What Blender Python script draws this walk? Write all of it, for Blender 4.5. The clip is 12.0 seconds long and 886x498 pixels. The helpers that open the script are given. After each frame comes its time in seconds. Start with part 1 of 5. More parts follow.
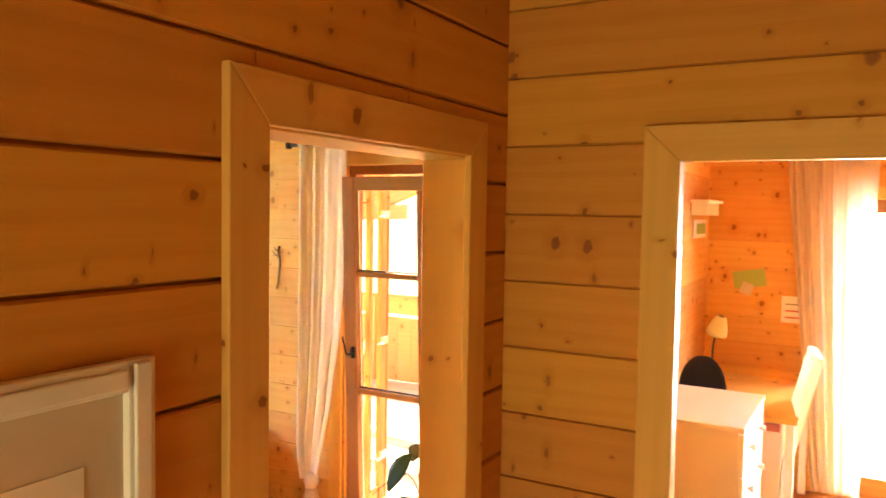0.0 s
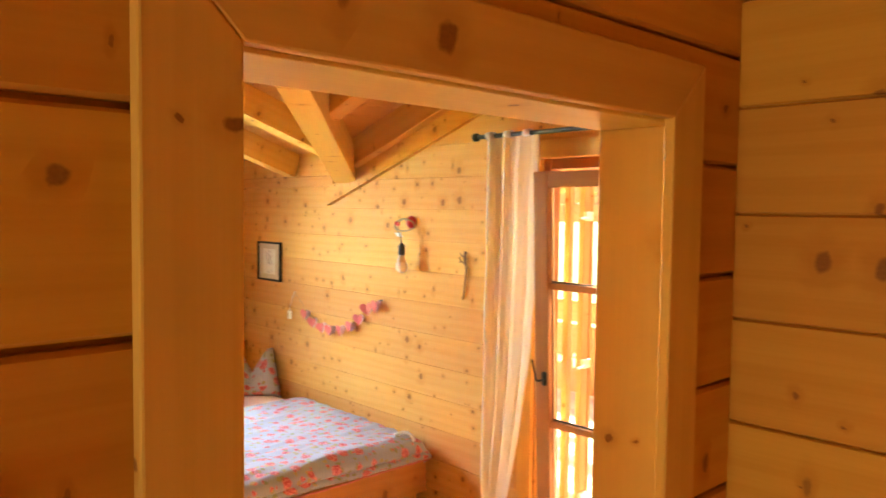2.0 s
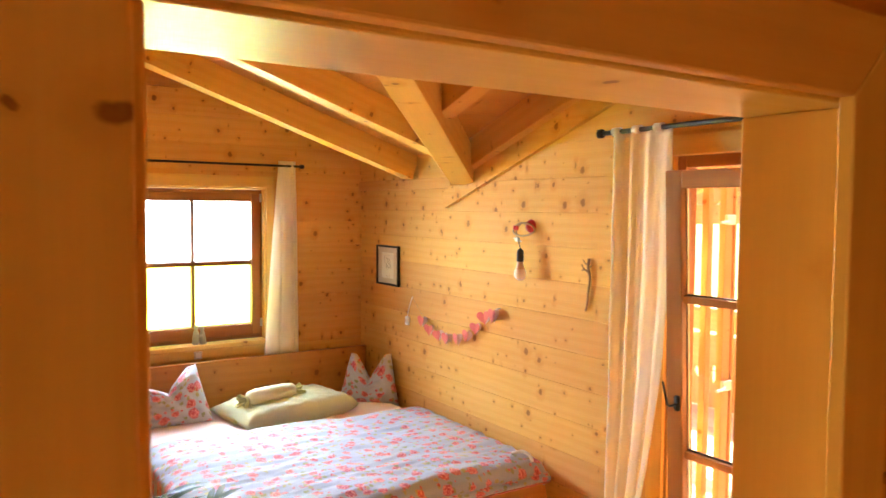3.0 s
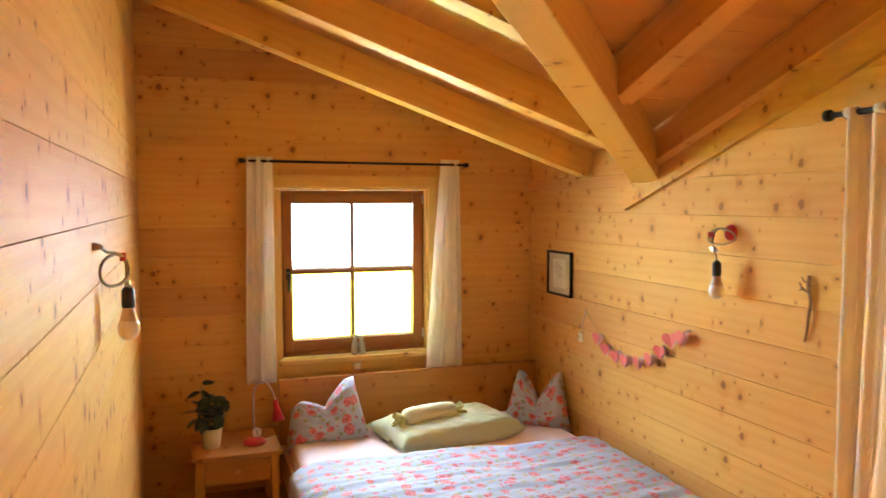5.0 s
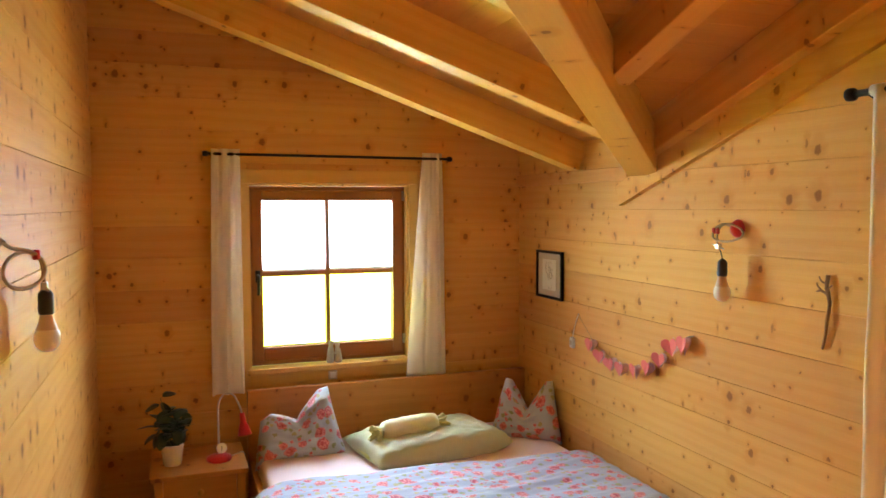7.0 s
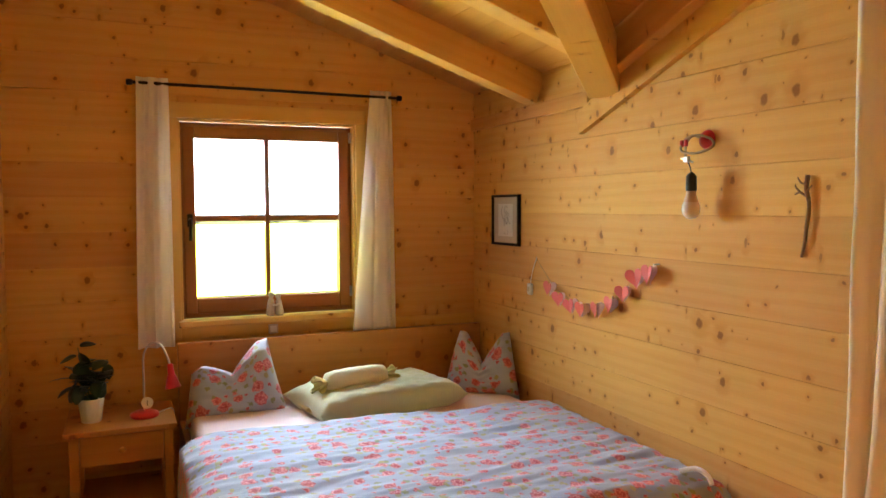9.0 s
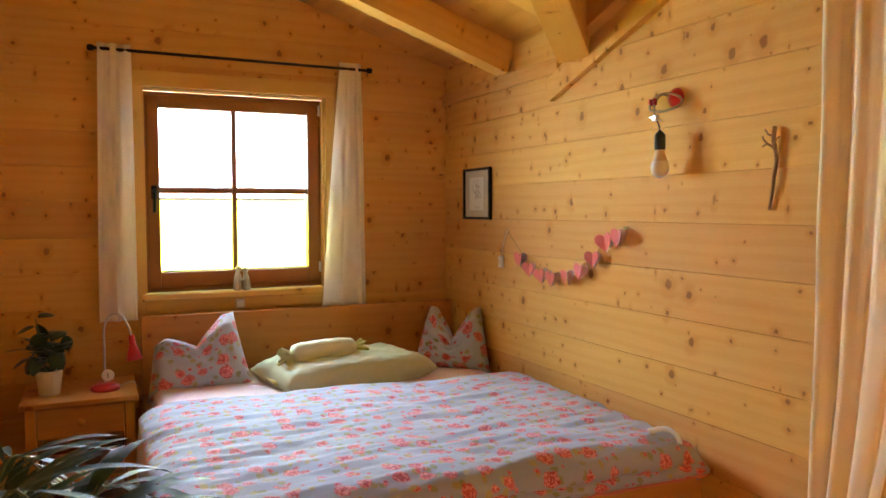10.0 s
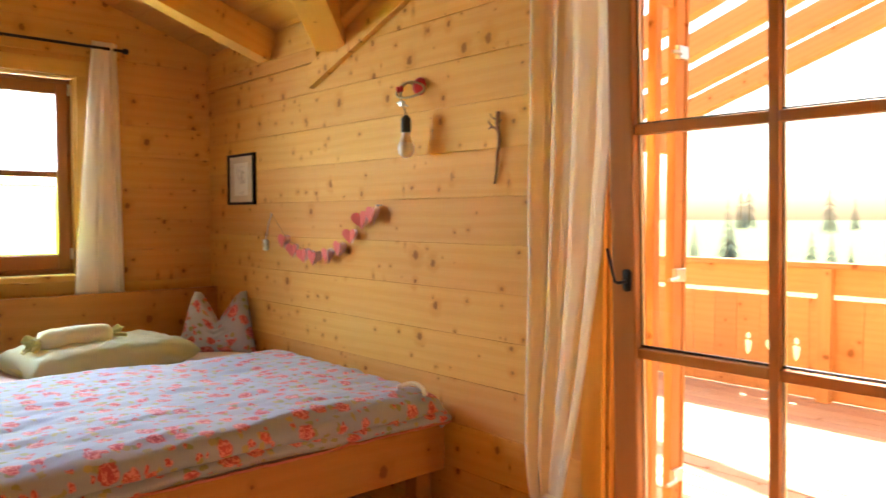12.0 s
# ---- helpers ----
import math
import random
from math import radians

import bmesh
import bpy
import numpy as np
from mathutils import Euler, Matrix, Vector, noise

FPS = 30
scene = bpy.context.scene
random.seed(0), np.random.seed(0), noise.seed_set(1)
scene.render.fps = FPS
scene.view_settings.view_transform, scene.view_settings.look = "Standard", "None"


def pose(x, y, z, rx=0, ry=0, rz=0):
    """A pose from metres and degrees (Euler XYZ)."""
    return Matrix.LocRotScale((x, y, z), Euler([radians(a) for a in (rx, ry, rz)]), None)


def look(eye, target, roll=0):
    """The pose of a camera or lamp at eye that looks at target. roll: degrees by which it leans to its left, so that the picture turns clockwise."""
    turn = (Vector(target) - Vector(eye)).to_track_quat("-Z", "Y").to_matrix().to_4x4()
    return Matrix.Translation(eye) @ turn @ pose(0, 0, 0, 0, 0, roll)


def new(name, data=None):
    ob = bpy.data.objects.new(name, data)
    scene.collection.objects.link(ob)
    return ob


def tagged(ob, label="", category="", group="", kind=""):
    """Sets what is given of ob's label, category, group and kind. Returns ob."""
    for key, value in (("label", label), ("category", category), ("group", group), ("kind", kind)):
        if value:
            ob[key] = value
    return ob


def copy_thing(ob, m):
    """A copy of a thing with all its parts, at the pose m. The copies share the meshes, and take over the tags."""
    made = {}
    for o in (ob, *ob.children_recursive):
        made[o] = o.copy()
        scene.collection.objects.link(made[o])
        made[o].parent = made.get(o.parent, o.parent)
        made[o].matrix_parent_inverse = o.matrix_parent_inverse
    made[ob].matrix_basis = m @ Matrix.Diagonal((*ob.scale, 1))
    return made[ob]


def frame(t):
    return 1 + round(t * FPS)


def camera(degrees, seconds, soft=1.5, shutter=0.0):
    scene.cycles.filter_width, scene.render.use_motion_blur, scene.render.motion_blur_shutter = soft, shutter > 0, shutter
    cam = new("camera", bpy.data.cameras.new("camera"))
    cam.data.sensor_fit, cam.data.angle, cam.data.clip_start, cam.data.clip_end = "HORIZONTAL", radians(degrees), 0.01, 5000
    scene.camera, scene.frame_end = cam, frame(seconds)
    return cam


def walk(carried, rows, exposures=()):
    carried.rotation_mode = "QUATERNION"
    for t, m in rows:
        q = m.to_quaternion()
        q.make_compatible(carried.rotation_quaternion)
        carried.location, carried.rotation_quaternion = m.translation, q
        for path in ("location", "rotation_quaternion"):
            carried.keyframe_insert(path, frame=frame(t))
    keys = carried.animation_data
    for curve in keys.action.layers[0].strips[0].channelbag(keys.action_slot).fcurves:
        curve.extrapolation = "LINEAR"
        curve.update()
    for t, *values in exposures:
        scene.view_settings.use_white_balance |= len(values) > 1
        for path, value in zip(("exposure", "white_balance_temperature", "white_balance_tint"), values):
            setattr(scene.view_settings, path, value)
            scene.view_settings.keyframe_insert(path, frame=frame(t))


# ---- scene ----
# ---------- camera ----------
cam = camera(61.0, 12.0, soft=1.5, shutter=0.4)
PATH = [
    (0, (0.034, -0.631, 1.857), (-0.957, 1.103, 1.754), 0.9),
    (0.5, (-0.029, -0.492, 1.851), (-1.125, 1.179, 1.753), 0.9),
    (1, (-0.128, -0.326, 1.85), (-1.285, 1.302, 1.749), 1.0),
    (1.5, (-0.185, -0.192, 1.842), (-1.451, 1.353, 1.741), 0.9),
    (2, (-0.231, -0.041, 1.852), (-1.683, 1.33, 1.746), 0.7),
    (2.5, (-0.289, 0.068, 1.863), (-1.882, 1.271, 1.755), 0.6),
    (4.3, (-0.700, 0.457, 1.898), (-2.487, 1.346, 1.776), -0.1),
    (4.5, (-0.737, 0.475, 1.903), (-2.552, 1.306, 1.779), -0.1),
    (5, (-0.803, 0.515, 1.909), (-2.687, 1.172, 1.786), -0.1),
    (5.5, (-0.879, 0.547, 1.907), (-2.781, 1.154, 1.785), -0.1),
    (6, (-0.969, 0.604, 1.911), (-2.866, 1.224, 1.79), -0.1),
    (6.5, (-1.034, 0.623, 1.907), (-2.927, 1.255, 1.785), -0.1),
    (7, (-1.087, 0.67, 1.87), (-2.964, 1.351, 1.755), -0.2),
    (9, (-1.325, 0.805, 1.532), (-3.161, 1.59, 1.421), -0.2),
    (9.5, (-1.36, 0.85, 1.454), (-3.19, 1.65, 1.346), -0.2),
    (10, (-1.346, 0.863, 1.373), (-3.16, 1.7, 1.268), -0.1),
    (10.5, (-1.306, 0.848, 1.334), (-3.088, 1.751, 1.233), -0.1),
    (11, (-1.272, 0.851, 1.291), (-2.992, 1.866, 1.196), -0.1),
    (11.5, (-1.21, 0.839, 1.266), (-2.834, 2.003, 1.176), 0.0),
    (12, (-1.136, 0.838, 1.251), (-2.636, 2.158, 1.165), 0.0),
]
EXPOSURES = [(0, 3.45), (2.5, 3.3), (5, 2.85), (7, 2.55), (9, 2.43), (12, 2.57)]
walk(cam, [(t, look(eye, target, roll)) for t, eye, target, roll in PATH], EXPOSURES)

# ---------- world, sun ----------
world = bpy.data.worlds.new("world")
scene.world = world
world.use_nodes = True
wn = world.node_tree
sky = wn.nodes.new("ShaderNodeTexSky")
sky.sky_type = "NISHITA"
sky.sun_disc = False
sky.sun_elevation, sky.sun_rotation = radians(52), radians(-20)
sky.air_density, sky.dust_density, sky.ozone_density = 1.2, 3.0, 1.0
wn.nodes["Background"].inputs["Strength"].default_value = 0.085
wn.links.new(sky.outputs[0], wn.nodes["Background"].inputs["Color"])
sun = new("sun", bpy.data.lights.new("sun", "SUN"))
sun.data.energy, sun.data.angle, sun.data.color = 4.5, radians(0.5), (1.0, 0.95, 0.86)
sun.matrix_world = look((-3.4, 9.4, 12.8), (0, 0, 0))


def opening_light(name, at, target, width, height, watts, color, spread=180):
    """An area lamp set outside an opening, in place of the light from beyond."""
    ob = new(name, bpy.data.lights.new(name, "AREA"))
    ob.data.shape, ob.data.size, ob.data.size_y = "RECTANGLE", width, height
    ob.data.energy, ob.data.color, ob.data.spread = watts, color, radians(spread)
    ob.matrix_world = look(at, target)
    return ob


opening_light("window_sky", (-6.2, 1.55, 2.20), (-5.2, 1.55, 2.20), 2.0, 1.5, 46, (0.58, 0.73, 1.0), 116)
opening_light("window_meadow", (-6.2, 1.55, 0.68), (-5.2, 1.55, 0.68), 2.0, 1.5, 22, (0.82, 1.0, 0.06), 116)
opening_light("study_sky", (0.45, 5.5, 1.2), (0.45, 4.5, 1.0), 1.4, 2.0, 31, (1.0, 0.98, 0.95))
# warm fill lamp added out of view to brighten the hallway walls
opening_light("hall_fill", (-0.25, -2.22, 1.15), (-0.22, -1.2, 1.32), 0.9, 1.0, 1.35, (1.0, 0.74, 0.38), 130)

# ---------- materials ----------
class Nodes:
    def __init__(self, name):
        self.mat = bpy.data.materials.new(name)
        self.mat.use_nodes = True
        self.tree = self.mat.node_tree
        self.bsdf = self.tree.nodes["Principled BSDF"]

    def plug(self, socket, value):
        if isinstance(value, bpy.types.NodeSocket):
            self.tree.links.new(value, socket)
        elif isinstance(value, tuple) and len(value) == 3 and socket.type == "RGBA":
            socket.default_value = (*value, 1)
        else:
            socket.default_value = value

    def add(self, kind, inputs=None, **attrs):
        node = self.tree.nodes.new("ShaderNode" + kind)
        for key, value in attrs.items():
            setattr(node, key, value)
        for key, value in (inputs or {}).items():
            self.plug(node.inputs[key], value)
        return node

    def math(self, op, a, b=0.0, c=0.0):
        return self.add("Math", {0: a, 1: b, 2: c}, operation=op).outputs[0]

    def mix(self, fac, a, b, blend="MIX"):
        node = self.add("Mix", data_type="RGBA", blend_type=blend)
        self.plug(node.inputs["Factor"], fac)
        self.plug(node.inputs["A"], a)
        self.plug(node.inputs["B"], b)
        return node.outputs["Result"]

    def step(self, value, lo, hi, to0=0.0, to1=1.0):
        return self.add("MapRange", {"Value": value, "From Min": lo, "From Max": hi, "To Min": to0, "To Max": to1},
                        interpolation_type="SMOOTHSTEP").outputs["Result"]

    def noise(self, vector, scale, detail=3.0, rough=0.5, dist=0.0):
        return self.add("TexNoise", {"Vector": vector, "Scale": scale, "Detail": detail, "Roughness": rough,
                                     "Distortion": dist}).outputs["Fac"]

    def scaled(self, vector, s):
        return self.add("VectorMath", {0: vector, 1: s}, operation="MULTIPLY").outputs[0]

    def shifted(self, vector, s):
        return self.add("VectorMath", {0: vector, 1: s}, operation="ADD").outputs[0]

    def bump(self, height, strength=0.2, distance=0.002):
        node = self.add("Bump", {"Height": height, "Strength": strength, "Distance": distance})
        self.tree.links.new(node.outputs[0], self.bsdf.inputs["Normal"])

    def out(self, color=None, rough=None, **more):
        if color is not None:
            self.plug(self.bsdf.inputs["Base Color"], color)
        if rough is not None:
            self.plug(self.bsdf.inputs["Roughness"], rough)
        for key, value in more.items():
            self.plug(self.bsdf.inputs[key.replace("_", " ")], value)
        return self.mat


def pine(name, light, dark, cells=7.0, share=0.45, size=1.0, rough=0.5, tone=0.16, spec=0.14):
    """Knotty softwood; the grain runs along local X, the show face is local XZ (or XY)."""
    n = Nodes(name)
    co = n.add("TexCoord").outputs["Object"]
    rnd = n.add("ObjectInfo").outputs["Random"]
    off = n.add("CombineXYZ", {0: n.math("MULTIPLY", rnd, 37.0), 1: n.math("MULTIPLY", rnd, 3.1),
                               2: n.math("MULTIPLY", rnd, 91.0)}).outputs[0]
    p = n.shifted(co, off)
    sep = n.add("SeparateXYZ", {0: p})
    face = n.add("CombineXYZ", {0: sep.outputs[0], 1: n.math("ADD", sep.outputs[2], n.math("MULTIPLY", sep.outputs[1], 0.83)), 2: 0.0}).outputs[0]
    wob = n.noise(face, 45.0, 3.0)
    facew = n.shifted(face, n.add("CombineXYZ", {0: n.math("MULTIPLY", wob, 0.016), 1: n.math("MULTIPLY", wob, 0.02), 2: 0.0}).outputs[0])
    masks, halos = [], []
    for k, (sc, sh, sz, st) in enumerate(((cells, share, size, 1.25), (cells * 2.1, share * 0.4, size * 0.9, 0.9), (cells * 0.8, share * 0.3, size * 0.7, 2.6))):
        vor = n.add("TexVoronoi", {"Vector": n.scaled(n.shifted(facew, (k * 5.3, k * 2.7, 0)), (st, 1.0, 1.0)), "Scale": sc, "Randomness": 1.0}, voronoi_dimensions="2D")
        csep = n.add("SeparateColor", {0: vor.outputs["Color"]})
        on = n.math("GREATER_THAN", csep.outputs[0], 1.0 - sh)
        r = n.math("MULTIPLY_ADD", n.math("POWER", csep.outputs[1], 1.6), 0.14 * sz, 0.045 * sz)
        d = vor.outputs["Distance"]
        masks.append(n.math("MULTIPLY", n.math("SUBTRACT", 1.0, n.step(d, n.math("MULTIPLY", r, 0.55), r)), on))
        halos.append(n.math("MULTIPLY", n.math("SUBTRACT", 1.0, n.step(d, r, n.math("MULTIPLY", r, 3.2))), on))
    knot = n.math("MAXIMUM", n.math("MAXIMUM", masks[0], masks[1]), n.math("MULTIPLY", masks[2], 0.75))
    halo = n.math("MAXIMUM", n.math("MAXIMUM", halos[0], halos[1]), halos[2])
    bend = n.math("MULTIPLY", halo, 0.020)
    ring_co = n.add("CombineXYZ", {0: n.math("MULTIPLY", sep.outputs[0], 0.09), 1: n.math("MULTIPLY", sep.outputs[1], 0.6),
                                   2: n.math("ADD", sep.outputs[2], bend)}).outputs[0]
    wave = n.add("TexWave", {"Vector": ring_co, "Scale": 6.0, "Distortion": 9.0, "Detail": 3.0, "Detail Scale": 0.9, "Detail Roughness": 0.55},
                 wave_type="BANDS", bands_direction="Z").outputs["Fac"]
    fibre = n.noise(n.scaled(p, (4.0, 120.0, 160.0)), 1.0, 4.0, 0.6)
    blotch = n.noise(n.scaled(p, (1.0, 3.0, 5.0)), 1.3, 3.0)
    ring = n.step(wave, 0.25, 0.95)
    t = n.math("ADD", n.math("MULTIPLY", ring, 0.16), n.math("ADD", n.math("MULTIPLY", fibre, 0.45), n.math("MULTIPLY", blotch, 0.6)))
    t = n.math("SUBTRACT", t, 0.18)
    col = n.mix(t, light, dark)
    col = n.mix(n.math("MULTIPLY", halo, 0.35), col, (dark[0] * 0.85, dark[1] * 0.72, dark[2] * 0.6))
    knot_in = n.mix(n.noise(face, 240.0, 2.0), (0.16, 0.058, 0.018), (0.33, 0.135, 0.042))
    col = n.mix(n.math("MULTIPLY", knot, 0.85), col, knot_in)
    val = n.math("MULTIPLY_ADD", rnd, tone, 1.0 - tone * 0.5)
    col = n.add("HueSaturation", {"Hue": n.math("MULTIPLY_ADD", rnd, 0.012, 0.494), "Value": val, "Color": col}).outputs[0]
    planed = n.noise(n.scaled(p, (5.0, 9.0, 16.0)), 1.0, 2.0)
    n.bump(n.math("ADD", n.math("MULTIPLY_ADD", planed, 2.2, n.math("MULTIPLY", fibre, 0.5)), n.math("ADD", n.math("MULTIPLY", ring, -0.25), n.math("MULTIPLY", knot, -0.4))), 0.25, 0.0012)
    return n.out(col, n.math("MULTIPLY_ADD", fibre, 0.12, rough - 0.04), Specular_IOR_Level=spec)


def cloth(name, color, weave=900.0, rough=0.85, sheer=0.0, vary=0.12):
    n = Nodes(name)
    co = n.add("TexCoord").outputs["Object"]
    w = n.noise(co, weave, 1.0)
    b = n.noise(co, 9.0, 3.0)
    f = n.math("ADD", n.math("MULTIPLY", w, vary), n.math("MULTIPLY", b, vary))
    col = n.mix(f, color, tuple(c * 0.6 for c in color))
    n.bump(w, 0.15, 0.0008)
    n.out(col, rough, Sheen_Weight=0.15)
    if sheer > 0.5:
        tp = n.add("BsdfTransparent")
        tr = n.add("BsdfTranslucent", {"Color": color})
        m1 = n.add("MixShader", {0: 0.6, 1: n.bsdf.outputs[0], 2: tr.outputs[0]})
        mixer = n.add("MixShader", {0: 0.35, 1: m1.outputs[0], 2: tp.outputs[0]})
        n.tree.links.new(mixer.outputs[0], n.tree.nodes["Material Output"].inputs[0])
    elif sheer:
        tr = n.add("BsdfTranslucent", {"Color": tuple(min(1, c * 1.02) for c in color)})
        mixer = n.add("MixShader", {0: sheer, 1: n.bsdf.outputs[0], 2: tr.outputs[0]})
        n.tree.links.new(mixer.outputs[0], n.tree.nodes["Material Output"].inputs[0])
    return n.mat


def floral(name, ground, scale=11.0, strength=1.0, bloom=1.0):
    """Printed cotton: roses, buds and leaves on a pale ground, laid out in UV metres."""
    n = Nodes(name)
    uv = n.add("TexCoord").outputs["UV"]
    wob = n.add("TexNoise", {"Vector": uv, "Scale": 55.0, "Detail": 2.5}).outputs["Color"]
    p = n.shifted(uv, n.scaled(n.shifted(wob, (-0.5, -0.5, -0.5)), (0.030, 0.030, 0)))
    weave = n.noise(n.scaled(uv, (700, 700, 1)), 1.0, 1.0)
    col = n.mix(n.math("MULTIPLY", weave, 0.3), ground, tuple(c * 0.8 for c in ground))
    # leaves
    leaf = n.add("TexVoronoi", {"Vector": n.shifted(p, (0.35, 0.2, 0)), "Scale": scale * 2.0}, voronoi_dimensions="2D")
    ls = n.add("SeparateColor", {0: leaf.outputs["Color"]})
    lm = n.math("MULTIPLY", n.math("SUBTRACT", 1.0, n.step(leaf.outputs["Distance"], 0.22, 0.30)), n.math("GREATER_THAN", ls.outputs[0], 0.42))
    col = n.mix(n.math("MULTIPLY", lm, 0.85), col, n.mix(ls.outputs[1], (0.22, 0.25, 0.08), (0.46, 0.36, 0.13)))
    # buds, then roses
    for sc, shr, rad, sh in ((scale * 2.3, 0.34, 0.20, (0.1, 0.7, 0)), (scale, 0.86, 0.25, (0, 0, 0))):
        v = n.add("TexVoronoi", {"Vector": n.shifted(p, sh), "Scale": sc, "Randomness": 0.85}, voronoi_dimensions="2D")
        s = n.add("SeparateColor", {0: v.outputs["Color"]})
        r = n.math("MULTIPLY_ADD", s.outputs[1], rad * 0.45 * bloom, rad * 0.7 * bloom)
        m = n.math("MULTIPLY", n.math("SUBTRACT", 1.0, n.step(v.outputs["Distance"], n.math("MULTIPLY", r, 0.85), r)), n.math("GREATER_THAN", s.outputs[0], 1 - shr))
        petal = n.math("SINE", n.math("ADD", n.math("MULTIPLY", v.outputs["Distance"], 24.0), n.math("MULTIPLY", n.noise(uv, 75.0, 3.0), 19.0)))
        rose = n.mix(n.step(petal, -0.2, 1.2), (0.44, 0.022, 0.050), (0.80, 0.33, 0.34))
        rose = n.mix(n.math("MULTIPLY", s.outputs[2], 0.18), rose, (0.85, 0.25, 0.12))
        col = n.mix(n.math("MULTIPLY", m, 0.92 * strength), col, rose)
    n.bump(weave, 0.12, 0.0006)
    return n.out(col, 0.85, Sheen_Weight=0.2)


def plain(name, color, rough=0.5, metal=0.0, grain=60.0, vary=0.12, bump=0.06, **more):
    n = Nodes(name)
    co = n.add("TexCoord").outputs["Object"]
    a = n.noise(co, grain, 4.0)
    b = n.noise(co, grain * 0.08, 3.0)
    col = n.mix(n.math("MULTIPLY", n.math("ADD", a, b), vary), color, tuple(c * 0.55 for c in color))
    n.bump(a, bump, 0.0008)
    return n.out(col, n.math("MULTIPLY_ADD", a, 0.12, max(0.03, rough - 0.06)), Metallic=metal, **more)


M = {}
M["log"] = pine("pine_log", (0.74, 0.42, 0.135), (0.60, 0.272, 0.055), 6.4, 0.44, 0.92, 0.58, spec=0.06)
M["hall_log"] = pine("pine_log_hall", (0.70, 0.36, 0.075), (0.54, 0.23, 0.034), 5.2, 0.5, 0.72, 0.45)
M["trim"] = pine("pine_trim", (0.77, 0.485, 0.145), (0.63, 0.35, 0.082), 4.0, 0.35, 0.6, 0.42, 0.06)
M["beam"] = pine("pine_beam", (0.72, 0.40, 0.115), (0.58, 0.265, 0.05), 5.0, 0.35, 0.55, 0.5, 0.08)
M["board"] = pine("pine_board", (0.64, 0.32, 0.085), (0.48, 0.20, 0.045), 5.0, 0.3, 0.5, 0.5, 0.1)
M["furn"] = pine("stone_pine", (0.60, 0.30, 0.085), (0.46, 0.20, 0.048), 4.5, 0.5, 0.9, 0.38, 0.06)
M["larch"] = pine("larch_joinery", (0.38, 0.165, 0.055), (0.27, 0.105, 0.032), 2.0, 0.15, 0.4, 0.35, 0.05)
M["deck"] = pine("larch_deck", (0.63, 0.34, 0.145), (0.48, 0.235, 0.085), 3.5, 0.4, 0.7, 0.6, 0.2)
M["deckfloor"] = pine("larch_deck_floor", (0.62, 0.42, 0.26), (0.50, 0.31, 0.18), 3.5, 0.4, 0.7, 0.6, 0.2)
M["floor"] = pine("floor_pine", (0.60, 0.28, 0.08), (0.45, 0.18, 0.045), 3.0, 0.5, 0.8, 0.4, 0.15)
M["curtain"] = cloth("cream_cotton", (0.93, 0.87, 0.77), 900, 0.9, 0.5, 0.03)
M["sheer"] = cloth("sheer_voile", (0.86, 0.78, 0.66), 900, 0.9, 0.6, 0.05)
M["floral"] = floral("rose_print_cotton", (0.35, 0.38, 0.49), 10.8, 1.0, 1.2)
M["floral_cushion"] = floral("rose_print_cushion", (0.44, 0.48, 0.58), 9.5, 1.0, 1.3)
M["sheet"] = cloth("pink_jersey", (0.84, 0.68, 0.64), 1200, 0.9, 0.0, 0.06)
M["green"] = cloth("pale_green_cotton", (0.53, 0.55, 0.30), 1000, 0.85, 0.0, 0.1)
M["lime"] = cloth("yellow_green_cotton", (0.60, 0.57, 0.20), 1000, 0.85, 0.0, 0.1)
M["cream"] = cloth("cream_linen", (0.72, 0.70, 0.42), 1000, 0.85, 0.0, 0.08)
M["black"] = plain("black_metal", (0.015, 0.014, 0.014), 0.45, 0.6)
M["blackplastic"] = plain("black_plastic", (0.02, 0.02, 0.02), 0.4)
M["steel"] = plain("brushed_steel", (0.62, 0.60, 0.57), 0.3, 1.0)
M["red"] = plain("red_enamel", (0.58, 0.02, 0.025), 0.3)
M["white"] = plain("white_lacquer", (0.80, 0.79, 0.76), 0.4, 0.0, 40, 0.05)
M["paper"] = plain("paper", (0.80, 0.77, 0.70), 0.9, 0.0, 200, 0.06)
M["mat"] = plain("mount_card", (0.62, 0.54, 0.43), 0.9, 0.0, 200, 0.05)
M["ceramic"] = plain("white_ceramic", (0.82, 0.80, 0.76), 0.25, 0.0, 30, 0.05)
M["bulbneck"] = plain("beige_plastic", (0.66, 0.50, 0.36), 0.4, 0.0, 30, 0.06)
M["glaze"] = plain("grey_glaze", (0.58, 0.54, 0.44), 0.3, 0.0, 60, 0.5)
M["bulb"] = plain("opal_bulb", (0.86, 0.80, 0.74), 0.2, 0.0, 30, 0.03)
M["pink"] = plain("pink_card", (0.72, 0.15, 0.14), 0.8, 0.0, 150, 0.08)
M["palepink"] = plain("pale_pink_card", (0.82, 0.55, 0.50), 0.8, 0.0, 150, 0.08)
M["rope"] = plain("jute_rope", (0.50, 0.36, 0.20), 0.9, 0.0, 300, 0.3, 0.4)
M["twigwood"] = plain("weathered_twig", (0.30, 0.14, 0.055), 0.8, 0.0, 60, 0.4, 0.5)
M["bark"] = plain("bark", (0.25, 0.13, 0.06), 0.9, 0.0, 90, 0.4, 0.5)
M["leaf"] = plain("ficus_leaf", (0.022, 0.055, 0.016), 0.35, 0.0, 40, 0.4)
M["palm"] = plain("palm_leaf", (0.04, 0.085, 0.022), 0.52, 0.0, 30, 0.4, Specular_IOR_Level=0.15)
M["stem"] = plain("green_stem", (0.13, 0.16, 0.05), 0.6)
